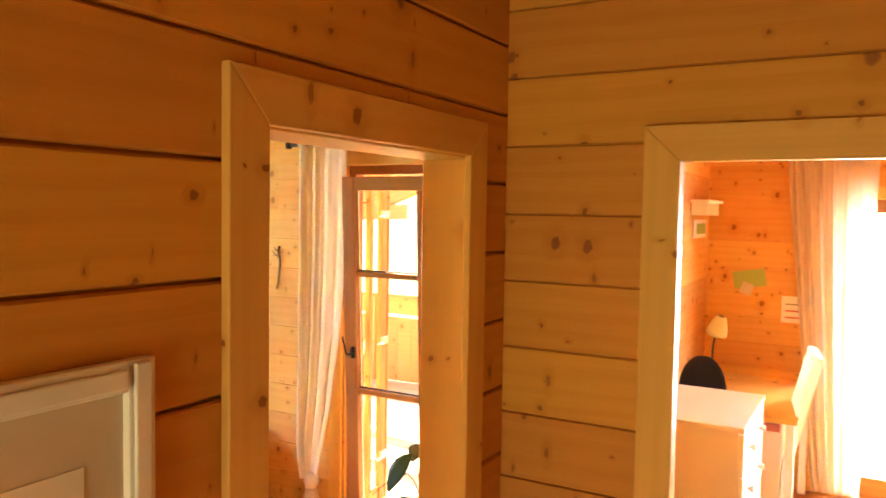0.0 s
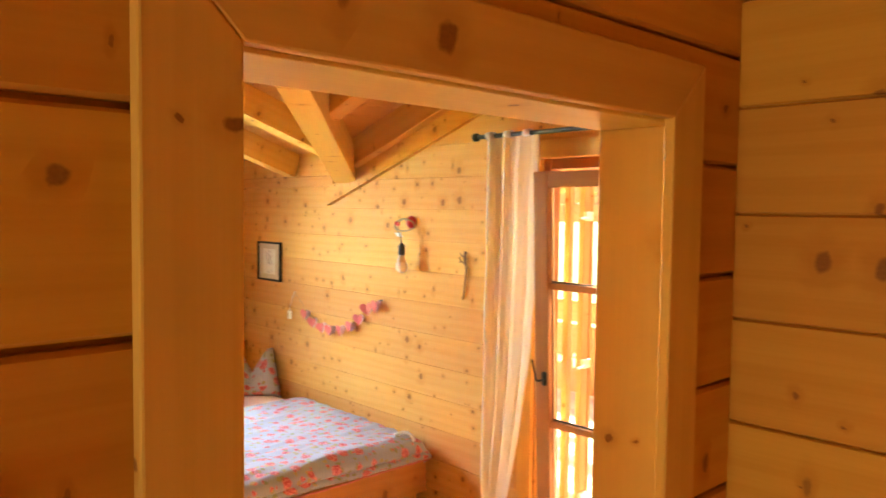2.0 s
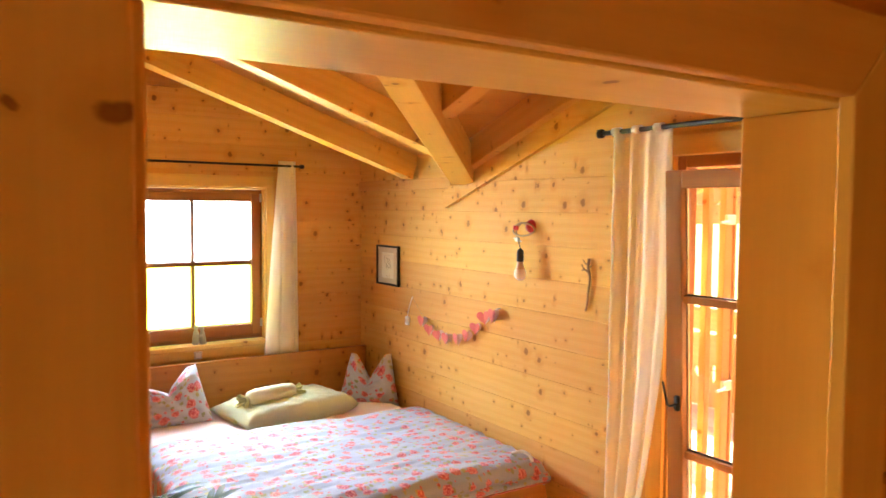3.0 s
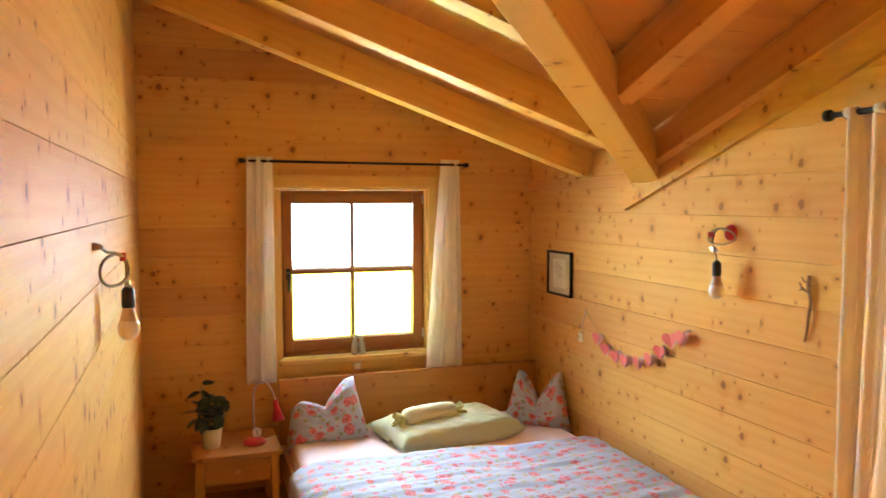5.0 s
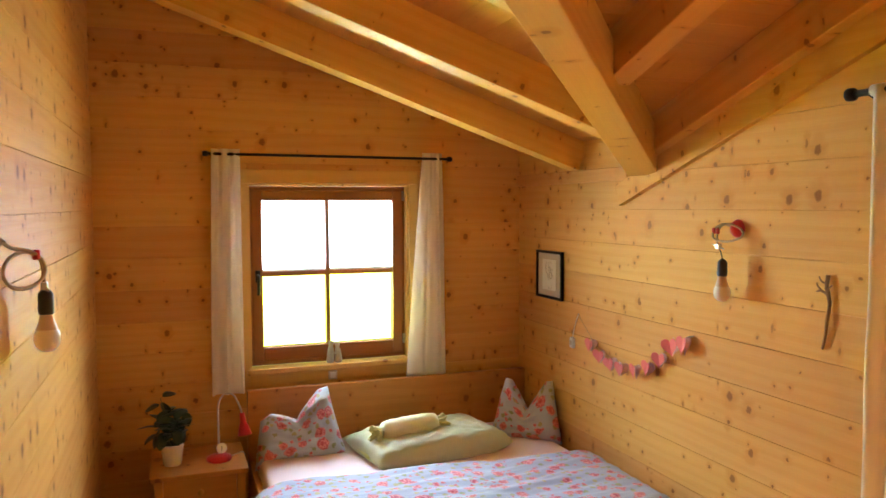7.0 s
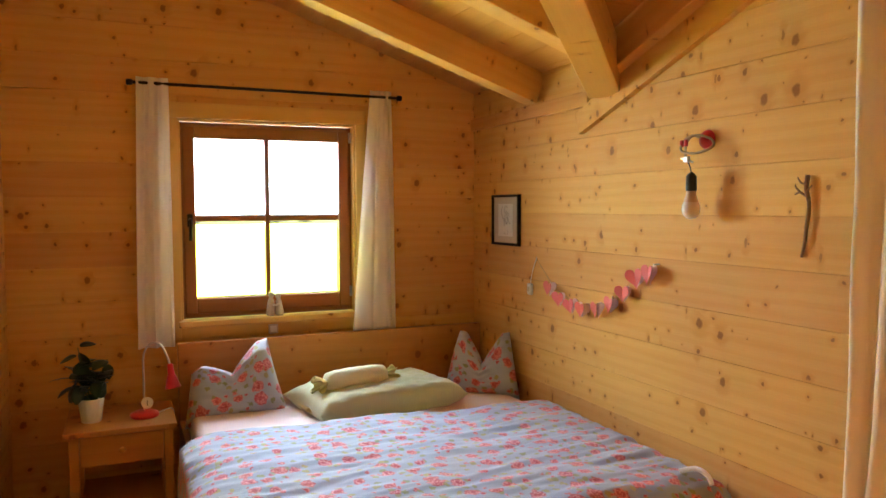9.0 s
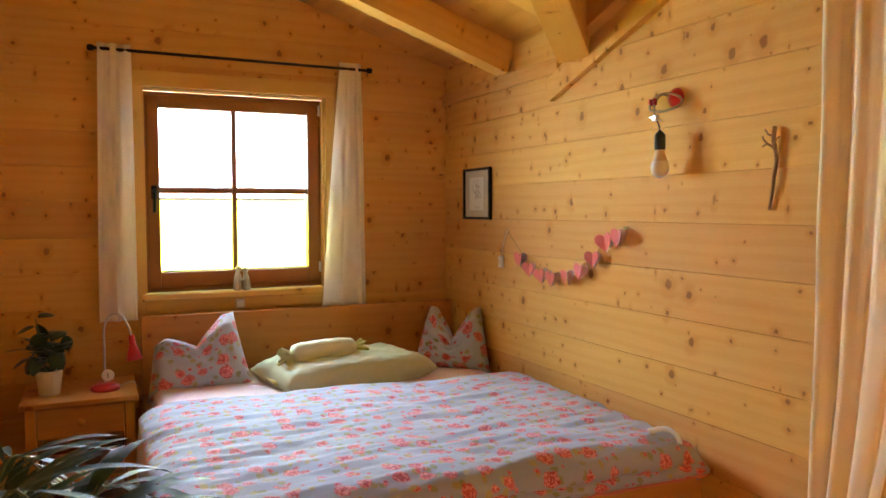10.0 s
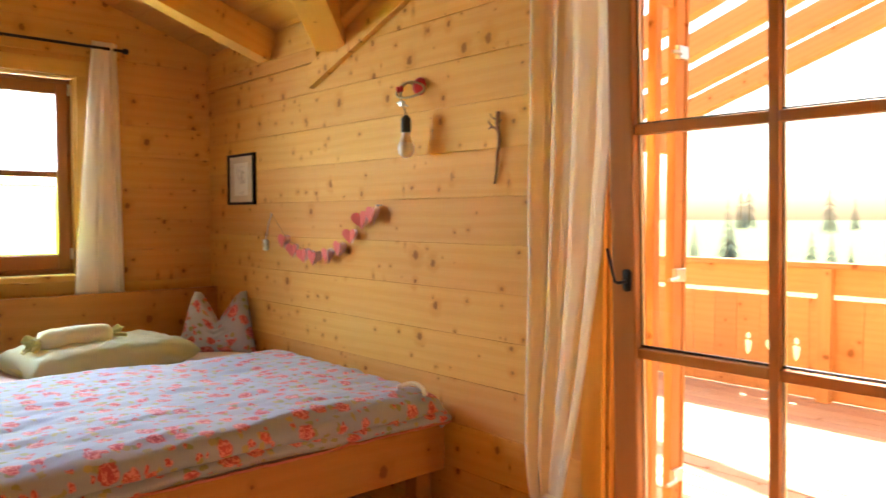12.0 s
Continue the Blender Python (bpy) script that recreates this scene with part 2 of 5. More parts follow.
M["soil"] = plain("soil", (0.03, 0.02, 0.014), 0.95, 0.0, 120, 0.4, 0.6)
M["terracotta"] = plain("terracotta", (0.42, 0.17, 0.08), 0.8, 0.0, 60, 0.2)
M["pencil"] = plain("pencil_grey", (0.38, 0.33, 0.28), 0.9)
M["blue"] = plain("blue_wash", (0.25, 0.33, 0.50), 0.9)
M["redwash"] = plain("red_wash", (0.62, 0.20, 0.16), 0.9)
M["greenpaper"] = plain("green_paper", (0.40, 0.52, 0.12), 0.9)
M["navy"] = plain("navy_fabric", (0.012, 0.014, 0.03), 0.9)
M["grass"] = plain("meadow_grass", (0.13, 0.17, 0.03), 0.9, 0.0, 3.0, 0.5, 0.3)
# low Alpha puts distance haze into the needles: bright sky shows through
M["fir"] = plain("hazed_fir_needles", (0.09, 0.13, 0.12), 0.9, 0.0, 2.0, 0.5, 0.3, Alpha=0.2)
M["roofing"] = plain("roof_shingle", (0.16, 0.11, 0.08), 0.9, 0.0, 8.0, 0.4)
ng = Nodes("window_glass")
ng.out((1, 1, 1), 0.0, Transmission_Weight=1.0, IOR=1.45)
M["glass"] = ng.mat

# ---------- helpers ----------
def link_mesh(name, bm, material, smooth=False):
    me = bpy.data.meshes.new(name)
    bm.normal_update()
    if smooth:
        for f in bm.faces:
            f.smooth = True
    bm.to_mesh(me)
    bm.free()
    me.materials.append(M[material])
    return new(name, me)


def part(name, bm, material, parent, label="", smooth=False):
    ob = link_mesh(name, bm, material, smooth)
    ob.parent = parent
    if label:
        ob["label"] = label
    return ob


def thing(name, label, category, at=(0, 0, 0), rz=0, group="", kind=""):
    ob = new(name)
    ob.empty_display_size = 0.1
    ob.matrix_basis = pose(*at, 0, 0, rz)
    return tagged(ob, label, category, group, kind)


def box(x0, x1, y0, y1, z0, z1, b=0.003):
    bm = bmesh.new()
    bmesh.ops.create_cube(bm, size=1.0, matrix=Matrix.LocRotScale(((x0 + x1) / 2, (y0 + y1) / 2, (z0 + z1) / 2), None,
                                                                  (abs(x1 - x0), abs(y1 - y0), abs(z1 - z0))))
    if b:
        bmesh.ops.bevel(bm, geom=bm.edges[:], offset=b, segments=2, affect="EDGES", profile=0.5)
    return bm


def joined(*bms):
    out = bmesh.new()
    for b in bms:
        me = bpy.data.meshes.new("tmp")
        b.to_mesh(me)
        b.free()
        out.from_mesh(me)
        bpy.data.meshes.remove(me)
    return out


def moved(bm, m):
    bmesh.ops.transform(bm, matrix=m, verts=bm.verts[:])
    return bm


def lathe(profile, seg=20, caps=True):
    bm = bmesh.new()
    rings = []
    for r, z in profile:
        rings.append([bm.verts.new((r * math.cos(2 * math.pi * i / seg), r * math.sin(2 * math.pi * i / seg), z)) for i in range(seg)])
    for a, b in zip(rings, rings[1:]):
        for i in range(seg):
            bm.faces.new((a[i], a[(i + 1) % seg], b[(i + 1) % seg], b[i]))
    if caps:
        bm.faces.new(rings[0][::-1])
        bm.faces.new(rings[-1])
    return bm


def tube(points, radius, seg=8, taper=None):
    pts = [Vector(p) for p in points]
    bm = bmesh.new()
    rings = []
    up = Vector((0.13, 0.31, 0.94)).normalized()
    for i, p in enumerate(pts):
        d = (pts[min(i + 1, len(pts) - 1)] - pts[max(i - 1, 0)]).normalized()
        s = d.cross(up)
        s = (s if s.length > 0.05 else d.cross(Vector((1, 0, 0)))).normalized()
        u = s.cross(d)
        r = radius if taper is None else radius + (taper - radius) * i / (len(pts) - 1)
        rings.append([bm.verts.new(p + r * (math.cos(2 * math.pi * k / seg) * s + math.sin(2 * math.pi * k / seg) * u)) for k in range(seg)])
    for a, b in zip(rings, rings[1:]):
        for k in range(seg):
            bm.faces.new((a[k], a[(k + 1) % seg], b[(k + 1) % seg], b[k]))
    bm.faces.new(rings[0][::-1])
    bm.faces.new(rings[-1])
    bmesh.ops.recalc_face_normals(bm, faces=bm.faces[:])
    return bm


def curve_points(ctrl, n=24):
    """Smooth points through control points."""
    c = [Vector(p) for p in ctrl]
    out = []
    segs = len(c) - 1
    for i in range(n + 1):
        u = i / n * segs
        k = min(int(u), segs - 1)
        f = u - k
        p0, p1, p2, p3 = c[max(k - 1, 0)], c[k], c[k + 1], c[min(k + 2, segs)]
        out.append(0.5 * ((2 * p1) + (p2 - p0) * f + (2 * p0 - 5 * p1 + 4 * p2 - p3) * f * f + (3 * p1 - p0 - 3 * p2 + p3) * f ** 3))
    return out


def sheet(fn, nu, nv, uv=None, closed_u=False):
    """A grid of fn(u, v), u and v from 0 to 1; uv(u, v) gives metres on the cloth."""
    bm = bmesh.new()
    layer = bm.loops.layers.uv.new("UVMap")
    grid = [[bm.verts.new(fn(i / nu, j / nv)) for j in range(nv + 1)] for i in range(nu + 1)]
    for i in range(nu):
        for j in range(nv):
            f = bm.faces.new((grid[i][j], grid[i + 1][j], grid[i + 1][j + 1], grid[i][j + 1]))
            if uv:
                for loop, (a, b) in zip(f.loops, ((i, j), (i + 1, j), (i + 1, j + 1), (i, j + 1))):
                    loop[layer].uv = uv(a / nu, b / nv)
    return bm


def thicken(ob, t, offset=-1.0):
    m = ob.modifiers.new("solidify", "SOLIDIFY")
    m.thickness, m.offset = t, offset
    return ob


def wave_noise(x, y, s=1.0, seed=0.0):
    return noise.noise(Vector((x * s + seed, y * s - seed * 0.7, seed)))


LOGS = {}


def log_mesh(length, thick, height, c):
    """One squared log with chamfered long edges and a shadow joint: length along X, thickness along Y, height along Z."""
    key = (round(length, 4), round(thick, 4), round(height, 4), c)
    if key not in LOGS:
        t, h = thick, height
        g, d = min(0.45 * c, 0.003), 2.0 * c + 0.004
        ring = [(d, 0), (t - d, 0), (t - d, g), (t - c, g), (t, c), (t, h - c), (t - c, h - g), (t - d, h - g), (t - d, h), (d, h), (d, h - g), (c, h - g),
                (0, h - c), (0, c), (c, g), (d, g)]
        n = len(ring)
        verts = [(x, y, z) for x in (0, length) for y, z in ring]
        faces = [(i, (i + 1) % n, n + (i + 1) % n, n + i) for i in range(n)] + [tuple(range(n - 1, -1, -1)), tuple(range(n, 2 * n))]
        me = bpy.data.meshes.new("log")
        me.from_pydata(verts, [], faces)
        LOGS[key] = me
    return LOGS[key]


def minus(a, b, cuts):
    out = [(a, b)]
    for c, d in cuts:
        nxt = []
        for p, q in out:
            if d <= p or c >= q:
                nxt.append((p, q))
            else:
                if c > p + 0.004:
                    nxt.append((p, c))
                if d < q - 0.004:
                    nxt.append((d, q))
        out = nxt
    return out


def wall(name, axis, f0, f1, a0, a1, top, offset, openings=(), material="log", chamfer=0.0016, label="", clip=None, course=0.1755):
    """A wall of stacked logs along axis, between the faces f0 < f1; openings are (start, end, low, high)."""
    root = thing(name, label or "honey-coloured knotty pine log wall", "wall", (0, 0, 0), kind="structure")
    z = offset - course * math.ceil(offset / course)
    while z < top:
        lo, hi = max(z, -0.02), min(z + course, top)
        if hi - lo > 0.01:
            near = [o for o in openings if o[2] < hi - 0.002 and o[3] > lo + 0.002]
            pieces = [(p, q, lo, hi) for p, q in minus(a0, a1, [(o[0], o[1]) for o in near])]
            for o in near:
                if o[2] > lo + 0.004:
                    pieces.append((o[0], o[1], lo, o[2]))
                if o[3] < hi - 0.004:
                    pieces.append((o[0], o[1], o[3], hi))
            for p, q, l, h in pieces:
                me = log_mesh(q - p, f1 - f0, h - l, chamfer)
                m = pose(p, f0, l) if axis == "x" else pose(f1, p, l, 0, 0, 90)
                if clip and h > clip[2]:
                    bm = bmesh.new()
                    bm.from_mesh(me)
                    inv = m.inverted()
                    co = inv @ Vector(clip[0])
                    no = inv.to_3x3() @ Vector(clip[1])
                    bmesh.ops.bisect_plane(bm, geom=bm.verts[:] + bm.edges[:] + bm.faces[:], plane_co=co, plane_no=no, clear_outer=True)
                    bmesh.ops.holes_fill(bm, edges=[e for e in bm.edges if e.is_boundary])
                    if not bm.faces:
                        bm.free()
                        continue
                    me = bpy.data.meshes.new("log")
                    bm.to_mesh(me)
                    bm.free()
                if not me.materials:
                    me.materials.append(M[material])
                ob = new("log", me)
                ob.matrix_basis = m
                ob.parent = root
        z += course
    return root


def plank(name, p0, p1, width, height, material, parent, label="", b=0.003, roll=0.0):
    """A straight timber from p0 to p1 (middle of its lower face), grain along its length."""
    p0, p1 = Vector(p0), Vector(p1)
    d = p1 - p0
    ob = link_mesh(name, box(0, d.length, -width / 2, width / 2, 0, height, b), material)
    ob.matrix_basis = Matrix.Translation(p0) @ d.to_track_quat("X", "Z").to_matrix().to_4x4() @ pose(0, 0, 0, roll)
    ob.parent = parent
    if label:
        ob["label"] = label
    return ob

# ---------- the house: walls, floors, roof ----------
XW, YG, YL, XD0, XD1, YH0, YH1 = -5.485, 2.79, 0.285, -0.94, -0.812, 1.18, 1.31
SLOPE, EAVE, XV = 0.345, 2.215, -4.12
J_X, J_Y = 1.850, 1.938          # joint heights of the logs along x and along y
WIN = (1.085, 2.04, 0.905, 2.0)
DOOR = (-2.57, -1.38, 0.0, 2.10)
up_main = Vector((0, SLOPE, 1)).normalized()
up_cross = Vector((-SLOPE, 0, 1)).normalized()
wall("wall_west", "y", XW - 0.18, XW, YL - 0.15, YG + 0.18, 3.3, J_Y, [WIN], clip=((XW, YG, EAVE + 0.03), up_main, 2.0),
     label="knotty pine log wall with a small window")
wall("wall_north", "x", YG, YG + 0.18, XW - 0.18, XD1, 3.4, J_X, [DOOR, (XW - 0.2, XV, EAVE + 0.03, 4.0)],
     clip=((XV, YG, EAVE + 0.03), up_cross, EAVE + 0.03), label="knotty pine log wall with the balcony door")
wall("wall_south", "x", YL - 0.15, YL, XW - 0.18, XD0, 3.32, J_X, label="pale knotty pine log wall beside the bed")
wall("wall_east", "y", XD0, XD1, -2.0, 2.96, 3.4, 1.928, [(0.253, 1.009, -0.1, 2.006)], "hall_log", 0.007,
     "pine log wall with the bedroom doorway", course=0.18)
wall("wall_hall_north", "x", YH0, YH1, XD1, 1.4, 2.7, J_X, [(-0.417, 0.397, -0.1, 2.018)], "hall_log", 0.004,
     "pine log wall with the study doorway")
wall("wall_hall_east", "y", 1.4, 1.54, -2.14, 1.31, 2.7, J_Y, (), "hall_log", 0.007, "plain pine log wall of the hallway")
# the south wall's opening is added, out of view, to admit the fill lamp
wall("wall_hall_south", "x", -2.14, -2.0, XD0, 1.4, 2.7, J_X, [(-0.70, 0.20, 0.65, 1.65)], "hall_log", 0.007, "plain pine log wall of the hallway")
wall("wall_study_west", "y", -1.13, -0.985, 2.96, 5.13, 2.9, J_Y, (), "log", 0.0016, "pine log wall of the study")
wall("wall_study_north", "x", 4.95, 5.13, -0.985, 2.6, 2.9, J_X, [(-0.12, 1.05, 0.0, 1.97)], "log", 0.0016,
     "pine log wall of the study with a glazed door")
wall("wall_study_east", "y", 2.4, 2.54, 1.31, 4.95, 2.7, J_Y, (), "log", 0.0016, "plain pine log wall of the study")
wall("wall_study_south", "x", YH0, YH1, 1.54, 2.54, 2.7, J_X, (), "log", 0.0016, "plain pine log wall of the study")


def floor(name, x0, x1, y0, y1, z, board, along, material, label, gap=0.0015):
    root = thing(name, label, "floor", (0, 0, 0), kind="structure")
    a0, a1, c0, c1 = (x0, x1, y0, y1) if along == "x" else (y0, y1, x0, x1)
    count = max(1, round((c1 - c0) / board))
    w = (c1 - c0) / count
    for i in range(count):
        me = log_mesh(a1 - a0, w - gap, 0.03, 0.0015)
        if not me.materials:
            me.materials.append(M[material])
        ob = new("floor_board", me)
        ob.matrix_basis = pose(a0, c0 + i * w, z - 0.03) if along == "x" else pose(c0 + (i + 1) * w, a0, z - 0.03, 0, 0, 90)
        ob.parent = root
    return root


for x0, x1, y0, y1 in ((XW, XD0, YL, YG), (XD0, 1.4, -2.0, YH0), (XD0 - 0.03, 2.4, YH0, 4.95)):
    sub = link_mesh("floor_slab", box(x0, x1, y0, y1, -0.12, -0.032, 0), "board")
    tagged(sub, "plank subfloor under the room", "floor", kind="structure")
floor("floor_bedroom", XW, XD0, YL, YG, 0.0, 0.14, "x", "floor", "pine plank floor of the bedroom")
floor("floor_hall", XD0, 1.4, -2.0, YH0, 0.001, 0.14, "y", "floor", "pine plank floor of the hallway")
floor("floor_study", XD0 - 0.03, 2.4, YH0, 4.95, 0.0, 0.14, "y", "floor", "pine plank floor of the study")


def board_field(corners, plane, along, board=0.13):
    """Ceiling boards over a polygon in plan; along is the plan direction of the boards."""
    bm = bmesh.new()
    poly = [Vector((*c, 0)) for c in corners]
    d = Vector((*along, 0)).normalized()
    s = Vector((-d.y, d.x, 0))
    ss = [p.dot(s) for p in poly]
    a = min(ss)
    while a < max(ss):
        b = bmesh.new()
        b.faces.new([b.verts.new(p) for p in poly])
        for lim, sgn in ((a + 0.0015, -1), (a + board - 0.0015, 1)):
            bmesh.ops.bisect_plane(b, geom=b.verts[:] + b.edges[:] + b.faces[:], plane_co=s * lim, plane_no=s * sgn, clear_outer=True)
        if b.faces:
            r = bmesh.ops.extrude_face_region(b, geom=b.faces[:])
            top = {v for v in r["geom"] if isinstance(v, bmesh.types.BMVert)}
            for v in b.verts:
                v.co.z = plane(v.co.x, v.co.y) + (0.025 if v in top else 0)
            bmesh.ops.recalc_face_normals(b, faces=b.faces[:])
            me = bpy.data.meshes.new("tmp")
            b.to_mesh(me)
            bm.from_mesh(me)
            bpy.data.meshes.remove(me)
        b.free()
        a += board
    return bm


def z_main(x, y):
    return EAVE + SLOPE * (YG - y)


def z_cross(x, y):
    return EAVE + SLOPE * (x - XV)


def ceiling_object(name, bm, label):
    # boards get their grain along local X
    ob = link_mesh(name, bm, "board")
    return tagged(ob, label, "ceiling", kind="structure")


xe = XV + YG - YL
ceiling_object("ceiling_main_slope", board_field([(XW, YL), (xe, YL), (XV, YG), (XW, YG)], z_main, (1, 0)), "sloping pine board ceiling under the main roof")
cross = board_field([(YL, -xe), (YL, -XD0), (YG, -XD0), (YG, -XV)], lambda u, v: z_cross(-v, u), (1, 0))
cr = ceiling_object("ceiling_cross_gable", cross, "sloping pine board ceiling of the cross gable")
cr.matrix_basis = pose(0, 0, 0, 0, 0, 90)


def slab(name, corners, low, high, material, label):
    bm = bmesh.new()
    lo = [bm.verts.new((x, y, low(x, y))) for x, y in corners]
    hi = [bm.verts.new((x, y, high(x, y))) for x, y in corners]
    bm.faces.new(lo[::-1])
    bm.faces.new(hi)
    for i in range(len(corners)):
        j = (i + 1) % len(corners)
        bm.faces.new((lo[i], lo[j], hi[j], hi[i]))
    bmesh.ops.recalc_face_normals(bm, faces=bm.faces[:])
    return tagged(link_mesh(name, bm, material), label, "roof", kind="structure")


slab("roof_main", [(XW - 0.9, YL - 0.15), (xe, YL - 0.15), (xe, YL), (XV, YG), (XW - 0.9, YG)],
     lambda x, y: z_main(x, y) + 0.03, lambda x, y: z_main(x, y) + 0.28, "roofing", "shingled main roof")
slab("roof_cross", [(xe, YL - 0.15), (XD0 + 0.13, YL - 0.15), (XD0 + 0.13, YG), (XV, YG), (xe, YL)],
     lambda x, y: z_cross(x, y) + 0.03, lambda x, y: z_cross(x, y) + 0.28, "roofing", "shingled roof of the cross gable")
for nm, pts, lab in (("ceiling_hall", [(XD1, -2.0), (1.4, -2.0), (1.4, YH0), (XD1, YH0)], "pine board ceiling of the hallway"),
                     ("ceiling_study", [(-0.985, YH1), (2.4, YH1), (2.4, 4.95), (-0.985, 4.95)], "pine board ceiling of the study")):
    ceiling_object(nm, board_field(pts, lambda x, y: 2.66, (1, 0)), lab)
slab("roof_hall", [(XD1, -2.14), (2.54, -2.14), (2.54, 5.13), (XD1, 5.13)], lambda x, y: 2.72, lambda x, y: 2.9, "roofing", "flat roof deck over hall and study")

# rafters
RB = 0.168
for i, x in enumerate((-4.735, -3.925, -3.11, -2.30)):
    y1 = YG - 0.03 if i == 0 else (-1.40 - x)
    r = plank("rafter", (x, YL + 0.01, z_main(0, YL) - RB), (x, y1, z_main(0, y1) - RB), 0.11, RB * 0.94, "beam", None, b=0.004)
    tagged(r, "exposed square pine rafter under the boards", "rafter", "rafters", "structure")
xv0, xv1 = -4.085, -1.75
v = plank("valley_rafter", (xv0, -1.33 - xv0, EAVE - 0.215 + 0.005), (xv1, -1.33 - xv1, EAVE - 0.21 + SLOPE * (xv1 - xv0)), 0.145, 0.19, "beam", None, b=0.005)
tagged(v, "stout pine valley beam where the two roof slopes meet", "rafter", "", "structure")
for yy, ww in ((2.165, 0.105), (1.42, 0.105), (0.72, 0.105)):
    x0 = -1.24 - yy
    r = plank("rafter", (x0, yy, z_cross(x0, 0) - RB), (XD0 - 0.01, yy, z_cross(XD0 - 0.01, 0) - RB), ww, RB * 0.94, "beam", None, b=0.004)
    tagged(r, "exposed square pine rafter under the boards", "rafter", "rafters", "structure")
r = plank("rafter", (-4.07, YG - 0.045, z_cross(-4.07, 0) - RB), (XD0 - 0.01, YG - 0.045, z_cross(XD0 - 0.01, 0) - RB), 0.085, RB * 0.94, "beam", None, b=0.006)
tagged(r, "pine rafter lying along the log wall", "rafter", "rafters", "structure")

# board under the wall rafter, with its tapered end
bm = bmesh.new()
prof = [(-4.30, 1.868), (-0.97, 1.868 + 0.35 * 3.33), (-0.97, 2.06 + SLOPE * 3.10 + 0.005), (-4.16, 2.06 + SLOPE * -0.09 + 0.005), (-4.325, 1.965)]
fr = [bm.verts.new((x + 4.3, -0.028, z - 1.868)) for x, z in prof]
bk = [bm.verts.new((x + 4.3, 0.0, z - 1.868)) for x, z in prof]
bm.faces.new(fr)
bm.faces.new(bk[::-1])
for i in range(5):
    j = (i + 1) % 5
    bm.faces.new((fr[j], fr[i], bk[i], bk[j]))
bmesh.ops.recalc_face_normals(bm, faces=bm.faces[:])
ob = link_mesh("rafter_trim", bm, "log")
ob.matrix_basis = pose(-4.3, YG, 1.868)
tagged(ob, "tapered pine board on the log wall below the rafter", "trim", kind="structure")
ob = link_mesh("wall_plate", box(0, 1.24, -0.022, 0, 0, 0.07, 0.004), "log")
ob.matrix_basis = pose(XW, YG, 1.99)
tagged(ob, "projecting pine ledge at the top of the log wall", "trim", kind="structure")


# ---------- doorways ----------
def prism(outline, thick, b=0.003):
    """An outline in local XZ made into a board, from y = -thick to 0."""
    bm = bmesh.new()
    f = [bm.verts.new((x, -thick, z)) for x, z in outline]
    k = [bm.verts.new((x, 0, z)) for x, z in outline]
    bm.faces.new(f)
    bm.faces.new(k[::-1])
    for i in range(len(outline)):
        j = (i + 1) % len(outline)
        bm.faces.new((f[j], f[i], k[i], k[j]))
    bmesh.ops.recalc_face_normals(bm, faces=bm.faces[:])
    if b:
        bmesh.ops.bevel(bm, geom=bm.edges[:], offset=b, segments=2, affect="EDGES", profile=0.5)
    return bm


def casing(name, axis, plane, out, a0, a1, top, w, thick, label):
    """Mitred door casing on a wall face: plane is the wall face, out +1 or -1 the side it faces."""
    root = thing(name, label, "door frame", kind="structure")
    # local X runs along the wall, local -Y out of it
    if axis == "y" and out > 0:
        base, flip = pose(plane, 0, 0, 0, 0, 90), False
    elif axis == "y":
        base, flip = pose(plane, 0, 0, 0, 0, -90), True
    else:
        base, flip = pose(0, plane, 0), False
    l0, l1 = (-a1, -a0) if flip else (a0, a1)
    left = part("jamb_casing", prism([(0, 0), (top, 0), (top + w, w), (0, w)], thick), "trim", root)
    left.matrix_basis = base @ pose(l0, 0, 0, 0, -90, 0)
    right = part("jamb_casing", prism([(0, 0), (top + w, 0), (top, w), (0, w)], thick), "trim", root)
    right.matrix_basis = base @ pose(l1 + w, 0, 0, 0, -90, 0)
    head = part("head_casing", prism([(0, 0), (l1 - l0, 0), (l1 - l0 + w, w), (-w, w)], thick), "trim", root)
    head.matrix_basis = base @ pose(l0, 0, top)
    return root


def lining(name, axis, f0, f1, a0, a1, top, t, label):
    root = thing(name, label, "door lining", kind="structure")
    w = f1 - f0
    for nm, u, side in (("jamb", a0, -1), ("jamb", a1, 1)):
        ob = part(nm, box(0, top, 0, w, 0, t, 0.003), "trim", root)
        # local X up, local Y across the wall, local Z along the wall
        base = Matrix(((0, 0, 1, 0), (0, 1, 0, 0), (1, 0, 0, 0), (0, 0, 0, 1))) if axis == "x" else Matrix(((0, 1, 0, 0), (0, 0, 1, 0), (1, 0, 0, 0), (0, 0, 0, 1)))
        o = u - t if side < 0 else u
        ob.matrix_basis = Matrix.Translation((o, f0, 0) if axis == "x" else (f0, o, 0)) @ base
    ob = part("head", box(0, a1 - a0 + 2 * t, 0, w, 0, t, 0.003), "trim", root)
    ob.matrix_basis = pose(a0 - t, f0, top) if axis == "x" else pose(f1, a0 - t, top, 0, 0, 90)
    return root


